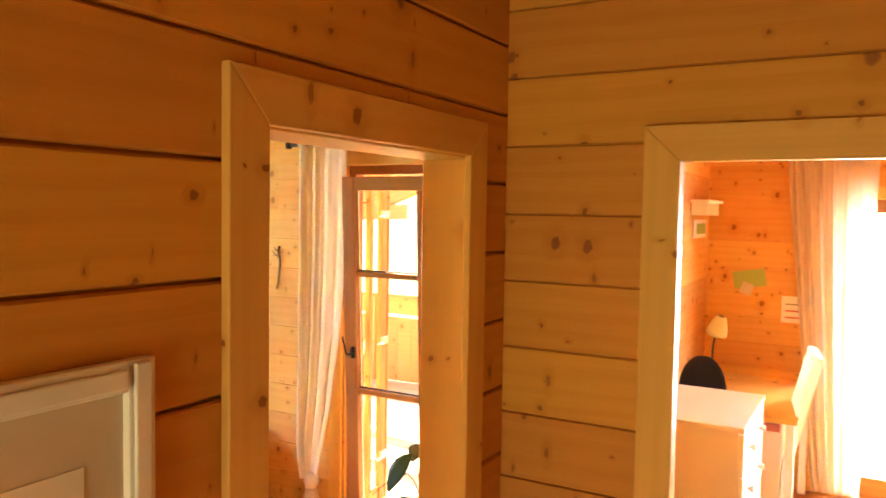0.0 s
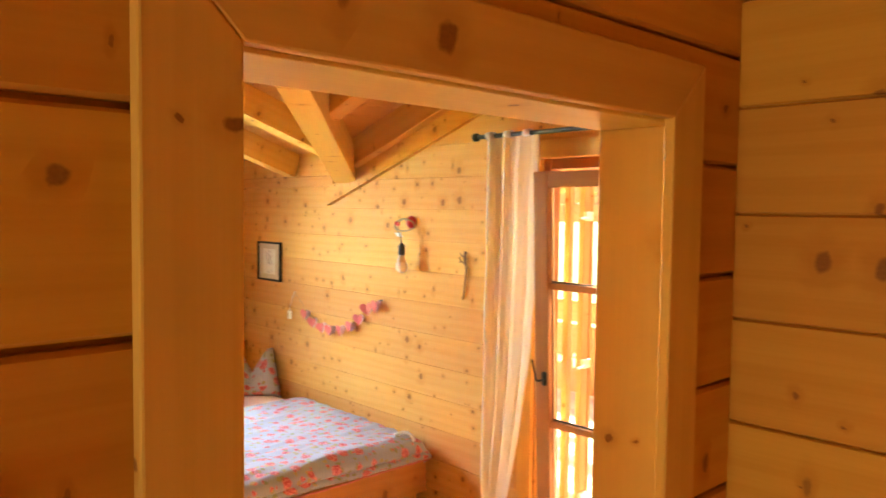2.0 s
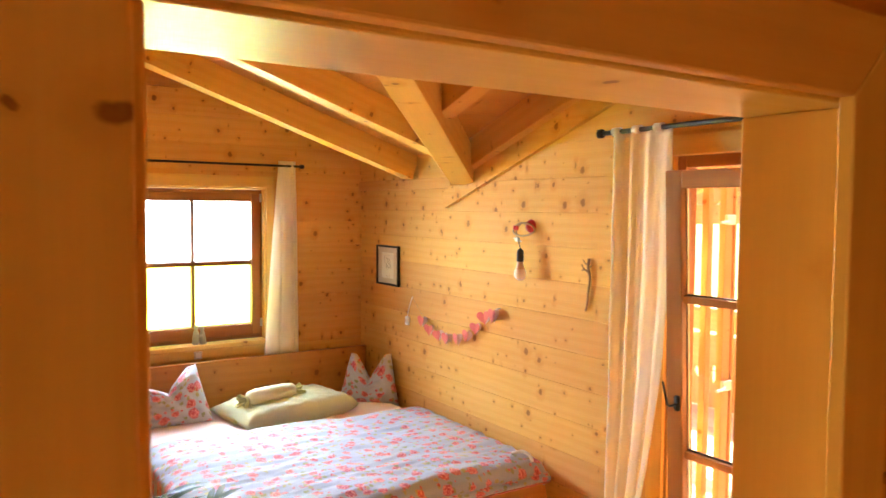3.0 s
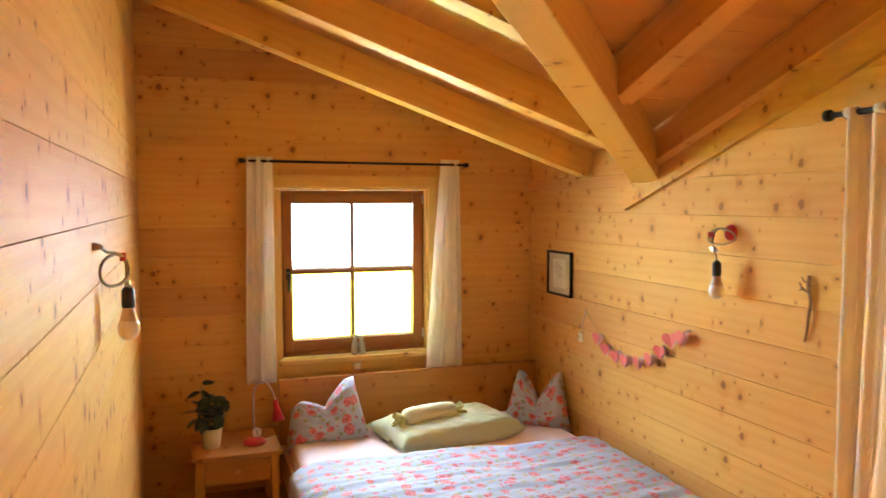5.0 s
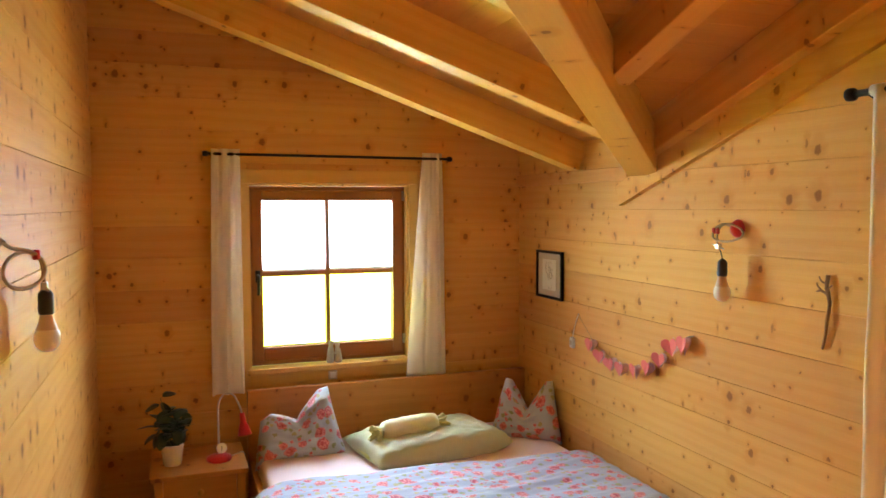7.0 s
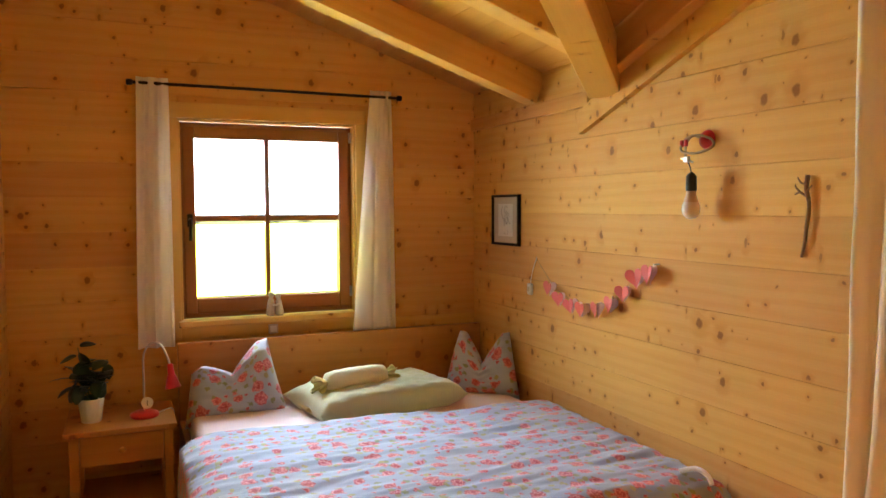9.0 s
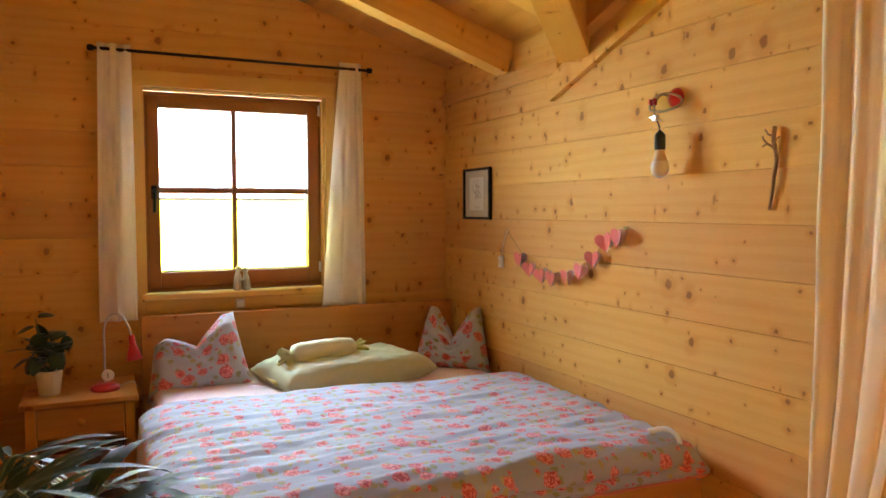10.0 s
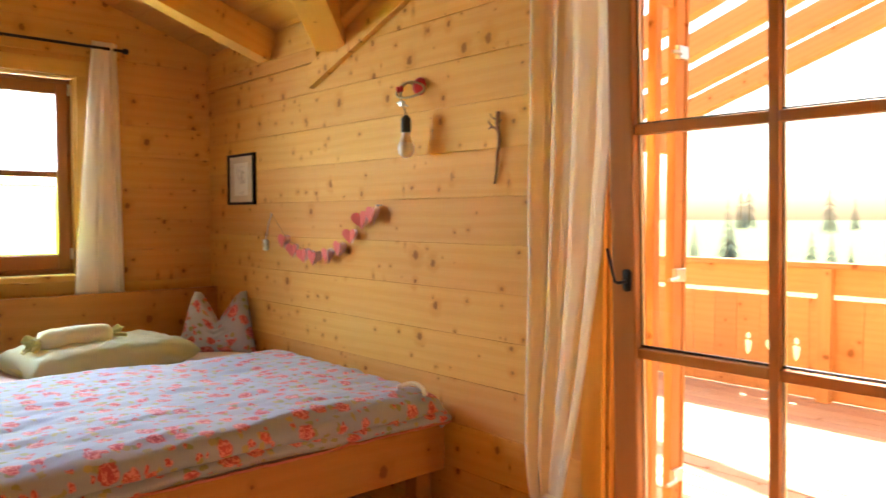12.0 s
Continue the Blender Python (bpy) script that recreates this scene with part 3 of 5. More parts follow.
casing("door_frame_bedroom_hall_side", "y", XD1, 1, 0.266, 0.945, 1.986, 0.087, 0.018, "pale pine casing round the bedroom doorway")
casing("door_frame_bedroom_inner_side", "y", XD0, -1, 0.288, 1.012, 1.996, 0.07, 0.02, "pale pine casing inside the bedroom doorway")
lining("door_1", "y", XD0 - 0.012, XD1 - 0.002, 0.276, 0.985, 1.982, 0.022, "pale pine lining of the open bedroom doorway")
casing("door_frame_study", "x", YH0, -1, -0.359, 0.341, 1.978, 0.085, 0.03, "pale pine casing round the study doorway")
lining("door_2", "x", YH0 + 0.002, YH1 + 0.012, -0.385, 0.366, 1.986, 0.03, "pale pine lining of the open study doorway")

# ---------- bedroom window ----------
def bar(name, x0, x1, y0, y1, z0, z1, material, parent, label="", b=0.003):
    """A straight timber or bar between two corners; the grain runs along its longest side."""
    d = (x1 - x0, y1 - y0, z1 - z0)
    k = max(range(3), key=lambda i: d[i])
    if k == 0:
        ob = part(name, box(0, d[0], 0, d[1], 0, d[2], b), material, parent, label)
        ob.matrix_basis = pose(x0, y0, z0)
    elif k == 1:
        ob = part(name, box(0, d[1], 0, d[0], 0, d[2], b), material, parent, label)
        ob.matrix_basis = pose(x1, y0, z0, 0, 0, 90)
    else:
        ob = part(name, box(0, d[2], 0, d[1], 0, d[0], b), material, parent, label)
        ob.matrix_basis = Matrix(((0, 0, 1, x0), (0, 1, 0, y0), (1, 0, 0, z0), (0, 0, 0, 1)))
    return ob


def pane(parent, x0, x1, y0, y1, z0, z1):
    g = part("pane", box(x0, x1, y0, y1, z0, z1, 0), "glass", parent)
    g.visible_shadow = False
    return g


win = thing("window_1", "closed four-pane pine window with a sill and pine trim", "window", kind="structure")
y0, y1, z0, z1 = WIN
# inner trim
bar("trim", XW, XW + 0.018, y0 - 0.045, y1 + 0.055, z1, z1 + 0.08, "trim", win)
bar("trim", XW, XW + 0.018, y0 - 0.045, y0, 0.84, z1, "trim", win)
bar("trim", XW, XW + 0.018, y1, y1 + 0.055, 0.84, z1, "trim", win)
bar("trim", XW, XW + 0.012, y0, y1, 0.84, 0.905, "trim", win)
bar("window_sill", XW - 0.07, XW + 0.045, y0 - 0.015, y1 + 0.012, 0.905, 0.938, "trim", win, b=0.006)
# reveals
for a, b in ((y0, y0 + 0.012), (y1 - 0.012, y1)):
    bar("reveal", XW - 0.055, XW - 0.001, a, b, 0.94, z1 - 0.012, "trim", win)
bar("reveal", XW - 0.055, XW - 0.001, y0, y1, z1 - 0.012, z1 - 0.001, "trim", win)
# outer frame and sash
fx0, fx1 = XW - 0.12, XW - 0.056
bar("frame_stile", fx0, fx1, y0 + 0.001, y0 + 0.028, 0.94, z1 - 0.013, "larch", win)
bar("frame_stile", fx0, fx1, y1 - 0.028, y1 - 0.001, 0.94, z1 - 0.013, "larch", win)
bar("frame_rail", fx0, fx1, y0 + 0.028, y1 - 0.028, z1 - 0.040, z1 - 0.013, "larch", win)
bar("frame_rail", fx0, fx1, y0 + 0.028, y1 - 0.028, 0.94, 0.968, "larch", win)
sx0, sx1, sy0, sy1, sz0, sz1 = XW - 0.112, XW - 0.046, y0 + 0.024, y1 - 0.024, 0.965, z1 - 0.036
sash = 0.062
bar("sash_stile", sx0, sx1, sy0, sy0 + sash, sz0, sz1, "larch", win, b=0.006)
bar("sash_stile", sx0, sx1, sy1 - sash, sy1, sz0, sz1, "larch", win, b=0.006)
bar("sash_rail", sx0, sx1, sy0 + sash, sy1 - sash, sz1 - sash, sz1, "larch", win, b=0.006)
bar("sash_rail", sx0, sx1, sy0 + sash, sy1 - sash, sz0, sz0 + sash + 0.018, "larch", win, b=0.006)
gy0, gy1, gz0, gz1 = sy0 + sash, sy1 - sash, sz0 + sash + 0.018, sz1 - sash
my, mz = 1.552, 1.474
bar("glazing_bar", sx0 + 0.012, sx1 - 0.008, my - 0.013, my + 0.013, gz0, gz1, "larch", win)
bar("glazing_bar", sx0 + 0.012, sx1 - 0.008, gy0, my - 0.013, mz - 0.014, mz + 0.014, "larch", win)
bar("glazing_bar", sx0 + 0.012, sx1 - 0.008, my + 0.013, gy1, mz - 0.014, mz + 0.014, "larch", win)
gx = XW - 0.085
for a, b in ((gy0, my - 0.013), (my + 0.013, gy1)):
    for c, d in ((gz0, mz - 0.014), (mz + 0.014, gz1)):
        pane(win, gx, gx + 0.004, a, b, c, d)
        bar("seal", gx + 0.006, gx + 0.012, a, b, c, c + 0.008, "white", win, "pale glazing seal", 0.001)
h = part("handle", joined(box(sx1, sx1 + 0.012, sy0 + 0.018, sy0 + 0.046, 1.43, 1.50, 0.004),
                          tube([(sx1 + 0.01, sy0 + 0.032, 1.47), (sx1 + 0.045, sy0 + 0.032, 1.468), (sx1 + 0.05, sy0 + 0.032, 1.45), (sx1 + 0.048, sy0 + 0.03, 1.36)], 0.009, 10)),
         "black", win, "black lever handle turned down", True)
for zz in (1.02, 1.90):
    part("hinge", moved(lathe([(0.006, 0), (0.008, 0.004), (0.008, 0.056), (0.006, 0.06)], 10), pose(sx1 + 0.004, sy1 + 0.004, zz)), "steel", win, "grey barrel hinge", True)

# ---------- balcony door ----------
door = thing("door_3", "glazed larch balcony door tilted inward in its frame", "door", kind="structure")
a0, a1, dz0, dz1 = DOOR
for u0, u1 in ((a0 - 0.085, a0), (a1, a1 + 0.085)):
    bar("casing", u0, u1, YG - 0.02, YG, 0.0, dz1 + 0.085, "trim", door)
bar("casing", a0, a1, YG - 0.02, YG, dz1, dz1 + 0.085, "trim", door)
for u0, u1 in ((a0, a0 + 0.055), (a1 - 0.055, a1)):
    bar("frame_stile", u0 + 0.001, u1 - 0.001, YG + 0.035, YG + 0.11, 0.03, dz1 - 0.001, "larch", door)
    bar("reveal", u0 + 0.001, u0 + 0.013, YG + 0.002, YG + 0.034, 0.03, dz1 - 0.001, "trim", door)
bar("frame_rail", a0 + 0.055, a1 - 0.055, YG + 0.035, YG + 0.11, dz1 - 0.05, dz1 - 0.001, "larch", door)
bar("threshold", a0 + 0.001, a1 - 0.001, YG + 0.002, YG + 0.178, 0.0, 0.03, "larch", door)
leaf = part("leaf", box(0.0, 1.035, 0.0, 0.005, 0.0, 0.02, 0), "larch", door, "tilted door leaf with six panes")
leaf.matrix_basis = Matrix.Translation((-2.495, YG + 0.03, 0.035)) @ pose(0, 0, 0, 2.6, 0, 0)
T = 0.065
LW, LH, st = 1.035, 2.0, 0.082


def lbar(nm, u0, u1, w0, w1, d0=0.0, d1=T, b=0.006):
    return bar(nm, u0, u1, -d1 + 0.0, -d0 + 0.0, w0, w1, "larch", leaf, "", b)


lbar("leaf_stile", 0, st, 0, LH)
lbar("leaf_stile", LW - st, LW, 0, LH)
lbar("leaf_rail", st, LW - st, LH - 0.075, LH)
lbar("leaf_rail", st, LW - st, 0, 0.12)
mu = LW / 2 - 0.03
hz = (0.815, 1.47)
lbar("glazing_bar", mu - 0.014, mu + 0.014, 0.12, LH - 0.075, 0.012, 0.055, 0.003)
for w in hz:
    lbar("glazing_bar", st, mu - 0.014, w - 0.015, w + 0.015, 0.012, 0.055, 0.003)
    lbar("glazing_bar", mu + 0.014, LW - st, w - 0.015, w + 0.015, 0.012, 0.055, 0.003)
zs = [0.12, hz[0] - 0.015, hz[0] + 0.015, hz[1] - 0.015, hz[1] + 0.015, LH - 0.075]
for k in (0, 2, 4):
    for u0, u1 in ((st, mu - 0.014), (mu + 0.014, LW - st)):
        pane(leaf, u0, u1, -0.036, -0.032, zs[k], zs[k + 1])
        bar("seal", u0, u1, -0.030, -0.022, zs[k], zs[k] + 0.007, "blackplastic", leaf, "dark glazing seal", 0.001)
        bar("seal", u0, u0 + 0.006, -0.030, -0.022, zs[k] + 0.008, zs[k + 1], "steel", leaf, "grey glazing seal", 0.001)
part("handle", joined(box(0.046, 0.072, -T - 0.010, -T, 1.0, 1.066, 0.009),
                      tube([(0.059, -T - 0.01, 1.03), (0.059, -T - 0.05, 1.03), (0.052, -T - 0.056, 1.035), (0.030, -T - 0.058, 1.13)], 0.005, 10)),
     "black", leaf, "black lever handle turned up", True)

shutter = thing("window_shutter", "larch shutter folded open outside the balcony door", "shutter", kind="structure")
for y0, y1 in ((0.29, 0.326), (0.415, 0.47), (0.484, 0.50)):
    bar("shutter_stile", -2.625, -2.59, YG + y0, YG + y1, 0.03, 2.08, "deck", shutter)
for z0 in (0.03, 1.98):
    bar("shutter_rail", -2.62, -2.60, YG + 0.327, YG + 0.414, z0, z0 + 0.09, "deck", shutter)
    bar("shutter_rail", -2.62, -2.60, YG + 0.471, YG + 0.483, z0, z0 + 0.09, "deck", shutter)
for zz in (0.30, 1.02, 1.80):
    part("fitting", joined(box(-2.59, -2.572, YG + 0.405, YG + 0.468, zz, zz + 0.048, 0.004),
                           tube([(-2.58, YG + 0.43, zz + 0.02), (-2.56, YG + 0.39, zz + 0.015), (-2.56, YG + 0.34, zz + 0.012)], 0.007, 8)), "steel", shutter, "zinc-plated shutter fitting")


# ---------- curtains ----------
def rod(name, a, b, r, label):
    root = thing(name, label, "curtain rod")
    a, b = Vector(a), Vector(b)
    d = (b - a).normalized()
    part("pole", tube([a, a.lerp(b, 0.5), b], r, 12), "black", root, "", True)
    for e, s in ((a, -1), (b, 1)):
        q = d.to_track_quat("Z", "Y").to_matrix().to_4x4()
        part("finial", moved(lathe([(r * 1.1, 0), (r * 1.9, 0.006), (r * 1.9, 0.026), (r * 1.2, 0.032)], 14), Matrix.Translation(e + d * s * 0.0) @ q @ (pose(0, 0, 0) if s > 0 else pose(0, 0, 0, 180))), "black", root, "", True)
    return root


rw = rod("curtain_rod", (XW + 0.085, 0.875, 2.158), (XW + 0.085, 2.262, 2.152), 0.008, "thin black metal curtain rod above the window")
for yy in (0.99, 2.15):
    part("bracket", tube([(XW + 0.001, yy, 2.15), (XW + 0.06, yy, 2.15), (XW + 0.085, yy, 2.155)], 0.005, 8), "black", rw)
rn = rod("curtain_rod", (-2.885, YG - 0.09, 2.215), (-1.05, YG - 0.09, 2.222), 0.011, "black metal curtain rod above the balcony door")
for xx in (-2.84, -1.12):
    part("bracket", tube([(xx, YG - 0.001, 2.20), (xx, YG - 0.06, 2.20), (xx, YG - 0.09, 2.212)], 0.006, 8), "black", rn)


def drape(name, origin, along, away, top, bottom, left, right, depth, folds, material, label, seed=0.0, loops=0):
    """A hanging curtain: left(s) and right(s) give its edges along the rod, s from 0 at the top to 1."""
    o, al, aw = Vector(origin), Vector(along), Vector(away)

    def fn(u, v):
        l, r = left(v), right(v)
        pos = l + (r - l) * u
        ph = folds * 2 * math.pi * u + 0.8 * math.sin(2.3 * v + seed) + seed
        amp = depth * (0.55 + 0.45 * math.sin(3 * u + seed * 2)) * (0.75 + 0.35 * v)
        off = amp * math.sin(ph) + 0.35 * amp * math.sin(2.1 * ph + 1.3 * v + seed) + 0.006 * wave_noise(u * 4, v * 5, 1.5, seed)
        return o + al * (pos + 0.012 * math.cos(ph) * v) + aw * off + Vector((0, 0, top + (bottom - top) * v))
    ob = link_mesh(name, sheet(fn, int(folds * 14), 40), material, True)
    thicken(ob, 0.0015)
    return tagged(ob, label, "curtain")


drape("curtain", (XW + 0.085, 0, 0), (0, 1, 0), (1, 0, 0), 2.186, 0.82, lambda s: 0.888 - 0.028 * s, lambda s: 1.04 + 0.016 * s, 0.018, 2.4, "curtain",
      "short cream cotton curtain beside the window", 0.4)
drape("curtain", (XW + 0.085, 0, 0), (0, 1, 0), (1, 0, 0), 2.186, 0.825, lambda s: 2.105 - 0.115 * s, lambda s: 2.232 + 0.03 * s, 0.020, 2.4, "curtain",
      "short cream cotton curtain flaring towards its hem", 2.1)
cl = drape("curtain", (0, YG - 0.09, 0), (1, 0, 0), (0, 1, 0), 2.225, 0.30, lambda s: -2.83 + 0.16 * max(0, s - 0.86) ** 2 * 14,
           lambda s: -2.485 - 0.03 * s - 0.33 * max(0.0, s - 0.35) ** 1.6, 0.03, 3.6, "curtain",
           "long cream cotton curtain gathered in a knot near the floor", 1.2)
bmk = lathe([(0.012, -0.05), (0.035, -0.035), (0.045, 0.0), (0.038, 0.035), (0.02, 0.055)], 16)
for vtx in bmk.verts:
    vtx.co *= 1 + 0.18 * wave_noise(vtx.co.x, vtx.co.z, 60, 2.0)
part("knot", moved(bmk, pose(-2.72, YG - 0.09, 0.29)), "curtain", cl, "knotted end of the curtain", True)
part("tail", joined(lathe([(0.02, 0.10), (0.05, 0.16), (0.035, 0.24)], 14)), "curtain", cl, "", True).matrix_basis = pose(-2.72, YG - 0.09, 0.0)
for xx in (-2.80, -2.68, -2.56):
    part("tab", moved(lathe([(0.016, -0.022), (0.0185, -0.022), (0.0185, 0.022), (0.016, 0.022)], 14, False), pose(xx, YG - 0.09, 2.217, 0, 90, 0)), "curtain", cl, "", True)

# ---------- balcony ----------
floor("balcony_floor", -7.0, -1.13, YG + 0.18, 6.42, -0.03, 0.14, "x", "deckfloor", "sunlit larch deck of the balcony", 0.008)
rail = thing("balcony_railing", "orange-brown larch balcony railing with cut-out ornaments", "railing")
YR = 6.25
bar("top_rail", -7.0, -1.13, YR - 0.05, YR + 0.05, 0.895, 0.935, "deck", rail, b=0.006)
bar("upper_board", -7.0, -1.13, YR - 0.012, YR + 0.014, 0.715, 0.894, "deck", rail)
bar("lower_rail", -7.0, -1.13, YR + 0.013, YR + 0.06, 0.03, 0.09, "deck", rail)
for xp in (-6.2, -4.75, -3.26, -1.8):
    bar("post", xp - 0.045, xp + 0.045, YR - 0.075, YR - 0.013, -0.03, 0.894, "deck", rail)


def outline(kind, cx, cz):
    if kind == "drop":
        return [[(cx + 0.024 * math.cos(a), cz + 0.062 + 0.024 * math.sin(a)) for a in [i * math.pi / 5 for i in range(10)]],
                [(cx, cz - 0.085), (cx + 0.022, cz - 0.05), (cx + 0.03, cz), (cx + 0.034, cz + 0.022), (cx, cz + 0.032), (cx - 0.034, cz + 0.022), (cx - 0.03, cz), (cx - 0.022, cz - 0.05)]]
    pts = []
    for i in range(18):
        a = 2 * math.pi * i / 18
        pts.append((cx + 0.0032 * 16 * math.sin(a) ** 3, cz + 0.0036 * (13 * math.cos(a) - 5 * math.cos(2 * a) - 2 * math.cos(3 * a) - math.cos(4 * a))))
    return [pts]


def cut_board(x0, x1, z0, z1, holes):
    bm = bmesh.new()
    for loop in [[(x0, z0), (x1, z0), (x1, z1), (x0, z1)]] + holes:
        vs = [bm.verts.new((x, 0, z)) for x, z in loop]
        for i in range(len(vs)):
            bm.edges.new((vs[i], vs[(i + 1) % len(vs)]))
    bmesh.ops.triangle_fill(bm, use_beauty=True, use_dissolve=False, edges=bm.edges[:], normal=(0, -1, 0))
    r = bmesh.ops.extrude_face_region(bm, geom=bm.faces[:])
    bmesh.ops.translate(bm, vec=(0, 0.024, 0), verts=[v for v in r["geom"] if isinstance(v, bmesh.types.BMVert)])
    bmesh.ops.recalc_face_normals(bm, faces=bm.faces[:])
    return bm


bw = 0.178
k = 0
x = -6.94
while x < -1.2:
    mid = x + bw / 2
    m = k % 8
    holes = outline("drop", mid, 0.305) if m in (1, 3) else outline("heart", mid, 0.31) if m == 2 else []
    b = part("board", cut_board(x + 0.0015 - mid, x + bw - 0.0015 - mid, -0.02, 0.682, [[(px - mid, pz) for px, pz in h] for h in holes]), "deck", rail)
    b.matrix_basis = pose(mid, YR - 0.012, 0)
    x += bw
    k += 1
perg = thing("pergola", "larch rafters over the open balcony", "pergola")
for yy in (3.45, 3.97, 4.49, 5.01, 5.53, 6.05):
    r = plank("rafter", (-4.6, yy, z_cross(-4.6, 0) - 0.20), (-1.0, yy, z_cross(-1.0, 0) - 0.20), 0.09, 0.14, "deck", perg, b=0.004)
plank("purlin", (-4.45, YG + 0.19, z_cross(-4.45, 0) - 0.35), (-4.45, 6.3, z_cross(-4.45, 0) - 0.35), 0.14, 0.16, "deck", perg)
bar("corner_post", -1.29, -1.15, 6.08, 6.20, -0.03, z_cross(-1.22, 0) - 0.205, "deck", perg)

# ---------- bed ----------
bed = thing("bed", "double bed of knotty pine with a plain headboard", "bed")
hb = bar("headboard", -5.405, -5.365, 1.055, 2.775, 0.20, 0.838, "furn", bed, b=0.005)
bar("side_rail", -5.364, -3.348, 1.055, 1.087, 0.262, 0.44, "furn", bed, b=0.005)
bar("side_rail", -5.364, -3.348, 2.735, 2.767, 0.262, 0.44, "furn", bed, b=0.005)
bar("foot_rail", -3.347, -3.315, 1.055, 2.767, 0.262, 0.443, "furn", bed, b=0.005)
for lx in (-5.34, -3.43):
    for ly in (1.09, 2.655):
        bar("leg", lx, lx + 0.075, ly, ly + 0.075, 0.0, 0.261, "furn", bed, b=0.005)
for i in range(14):
    sx = -5.30 + i * 0.142
    bar("slat", sx, sx + 0.07, 1.088, 2.734, 0.30, 0.318, "trim", bed, b=0.002)


def pillow_bm(w, h, t, notch=0.0, seed=0.0, n=26, lean=0.0, wrinkle=0.012, uvo=(0, 0), pinch=0.09, box=0.5, slouch=0.0):
    """A stuffed cushion standing in XZ, thickness along Y; notch presses its top edge down between two ears."""
    def side(sgn):
        def fn(a, b):
            u, v = a * 2 - 1, b * 2 - 1
            x = u * w / 2 * (1 - pinch * (1 - v * v) * abs(u) ** 2)
            z = v * h / 2 * (1 - pinch * (1 - u * u) * abs(v) ** 2)
            full = max(0.0, (1 - u ** 4) * (1 - v ** 4)) ** box
            k = notch * max(0.0, 1 - abs(u) / 0.72) ** 1.15 * ((v + 1) / 2) ** 1.5
            z -= k
            x -= 0.45 * notch * u * ((v + 1) / 2) ** 2
            y = sgn * t / 2 * full * (1 - 0.35 * k / max(h * 0.5, 0.01))
            crease = math.sin(9 * math.atan2(v - 0.75, u * 1.2 + 0.05) + 2 * wave_noise(u * 2, v * 2, 1.0, seed)) * math.exp(-1.6 * math.hypot(u, v - 0.75))
            y += full * (0.011 * crease if notch else 0.0)
            y += full * wrinkle * (wave_noise(u * w * 4, v * h * 9, 2.0, seed + sgn) + 0.5 * wave_noise(u * 9, v * 5, 1.0, seed))
            y += lean * ((v + 1) / 2) ** 2
            fold = slouch * max(0.0, 0.15 - u) ** 1.2 * ((v + 1) / 2) ** 2.5
            z -= 0.75 * fold
            y -= 0.7 * fold
            return Vector((x, y, z + h / 2))
        return fn
    uvf = lambda a, b: (a * w + uvo[0], b * h + uvo[1])
    f, g = sheet(side(-1), n, n, uvf), sheet(side(1), n, n, lambda a, b: (a * w + 3.3 + uvo[0], b * h + uvo[1]))
    out = joined(f, g)
    bmesh.ops.remove_doubles(out, verts=out.verts[:], dist=0.0006)
    bmesh.ops.recalc_face_normals(out, faces=out.faces[:])
    return out


# mattress with its fitted sheet
def slab_cloth(x0, x1, y0, y1, z0, z1, r, seed):
    bm = box(x0, x1, y0, y1, z0, z1, 0)
    bmesh.ops.bevel(bm, geom=bm.edges[:], offset=r, segments=5, affect="EDGES", profile=0.5)
    bmesh.ops.subdivide_edges(bm, edges=[e for e in bm.edges if e.calc_length() > 0.3], cuts=24, use_grid_fill=True)
    for v in bm.verts:
        v.co.z += 0.004 * wave_noise(v.co.x * 2, v.co.y * 6, 1.5, seed)
    return bm


mat = link_mesh("mattress", slab_cloth(-5.36, -3.36, 1.092, 2.73, 0.319, 0.525, 0.045, 1.0), "sheet", True)
tagged(mat, "mattress in a pale salmon-pink fitted sheet", "mattress")

# duvet
DX0, DX1, DY0, DY1 = -4.62, -3.275, 0.985, 2.742


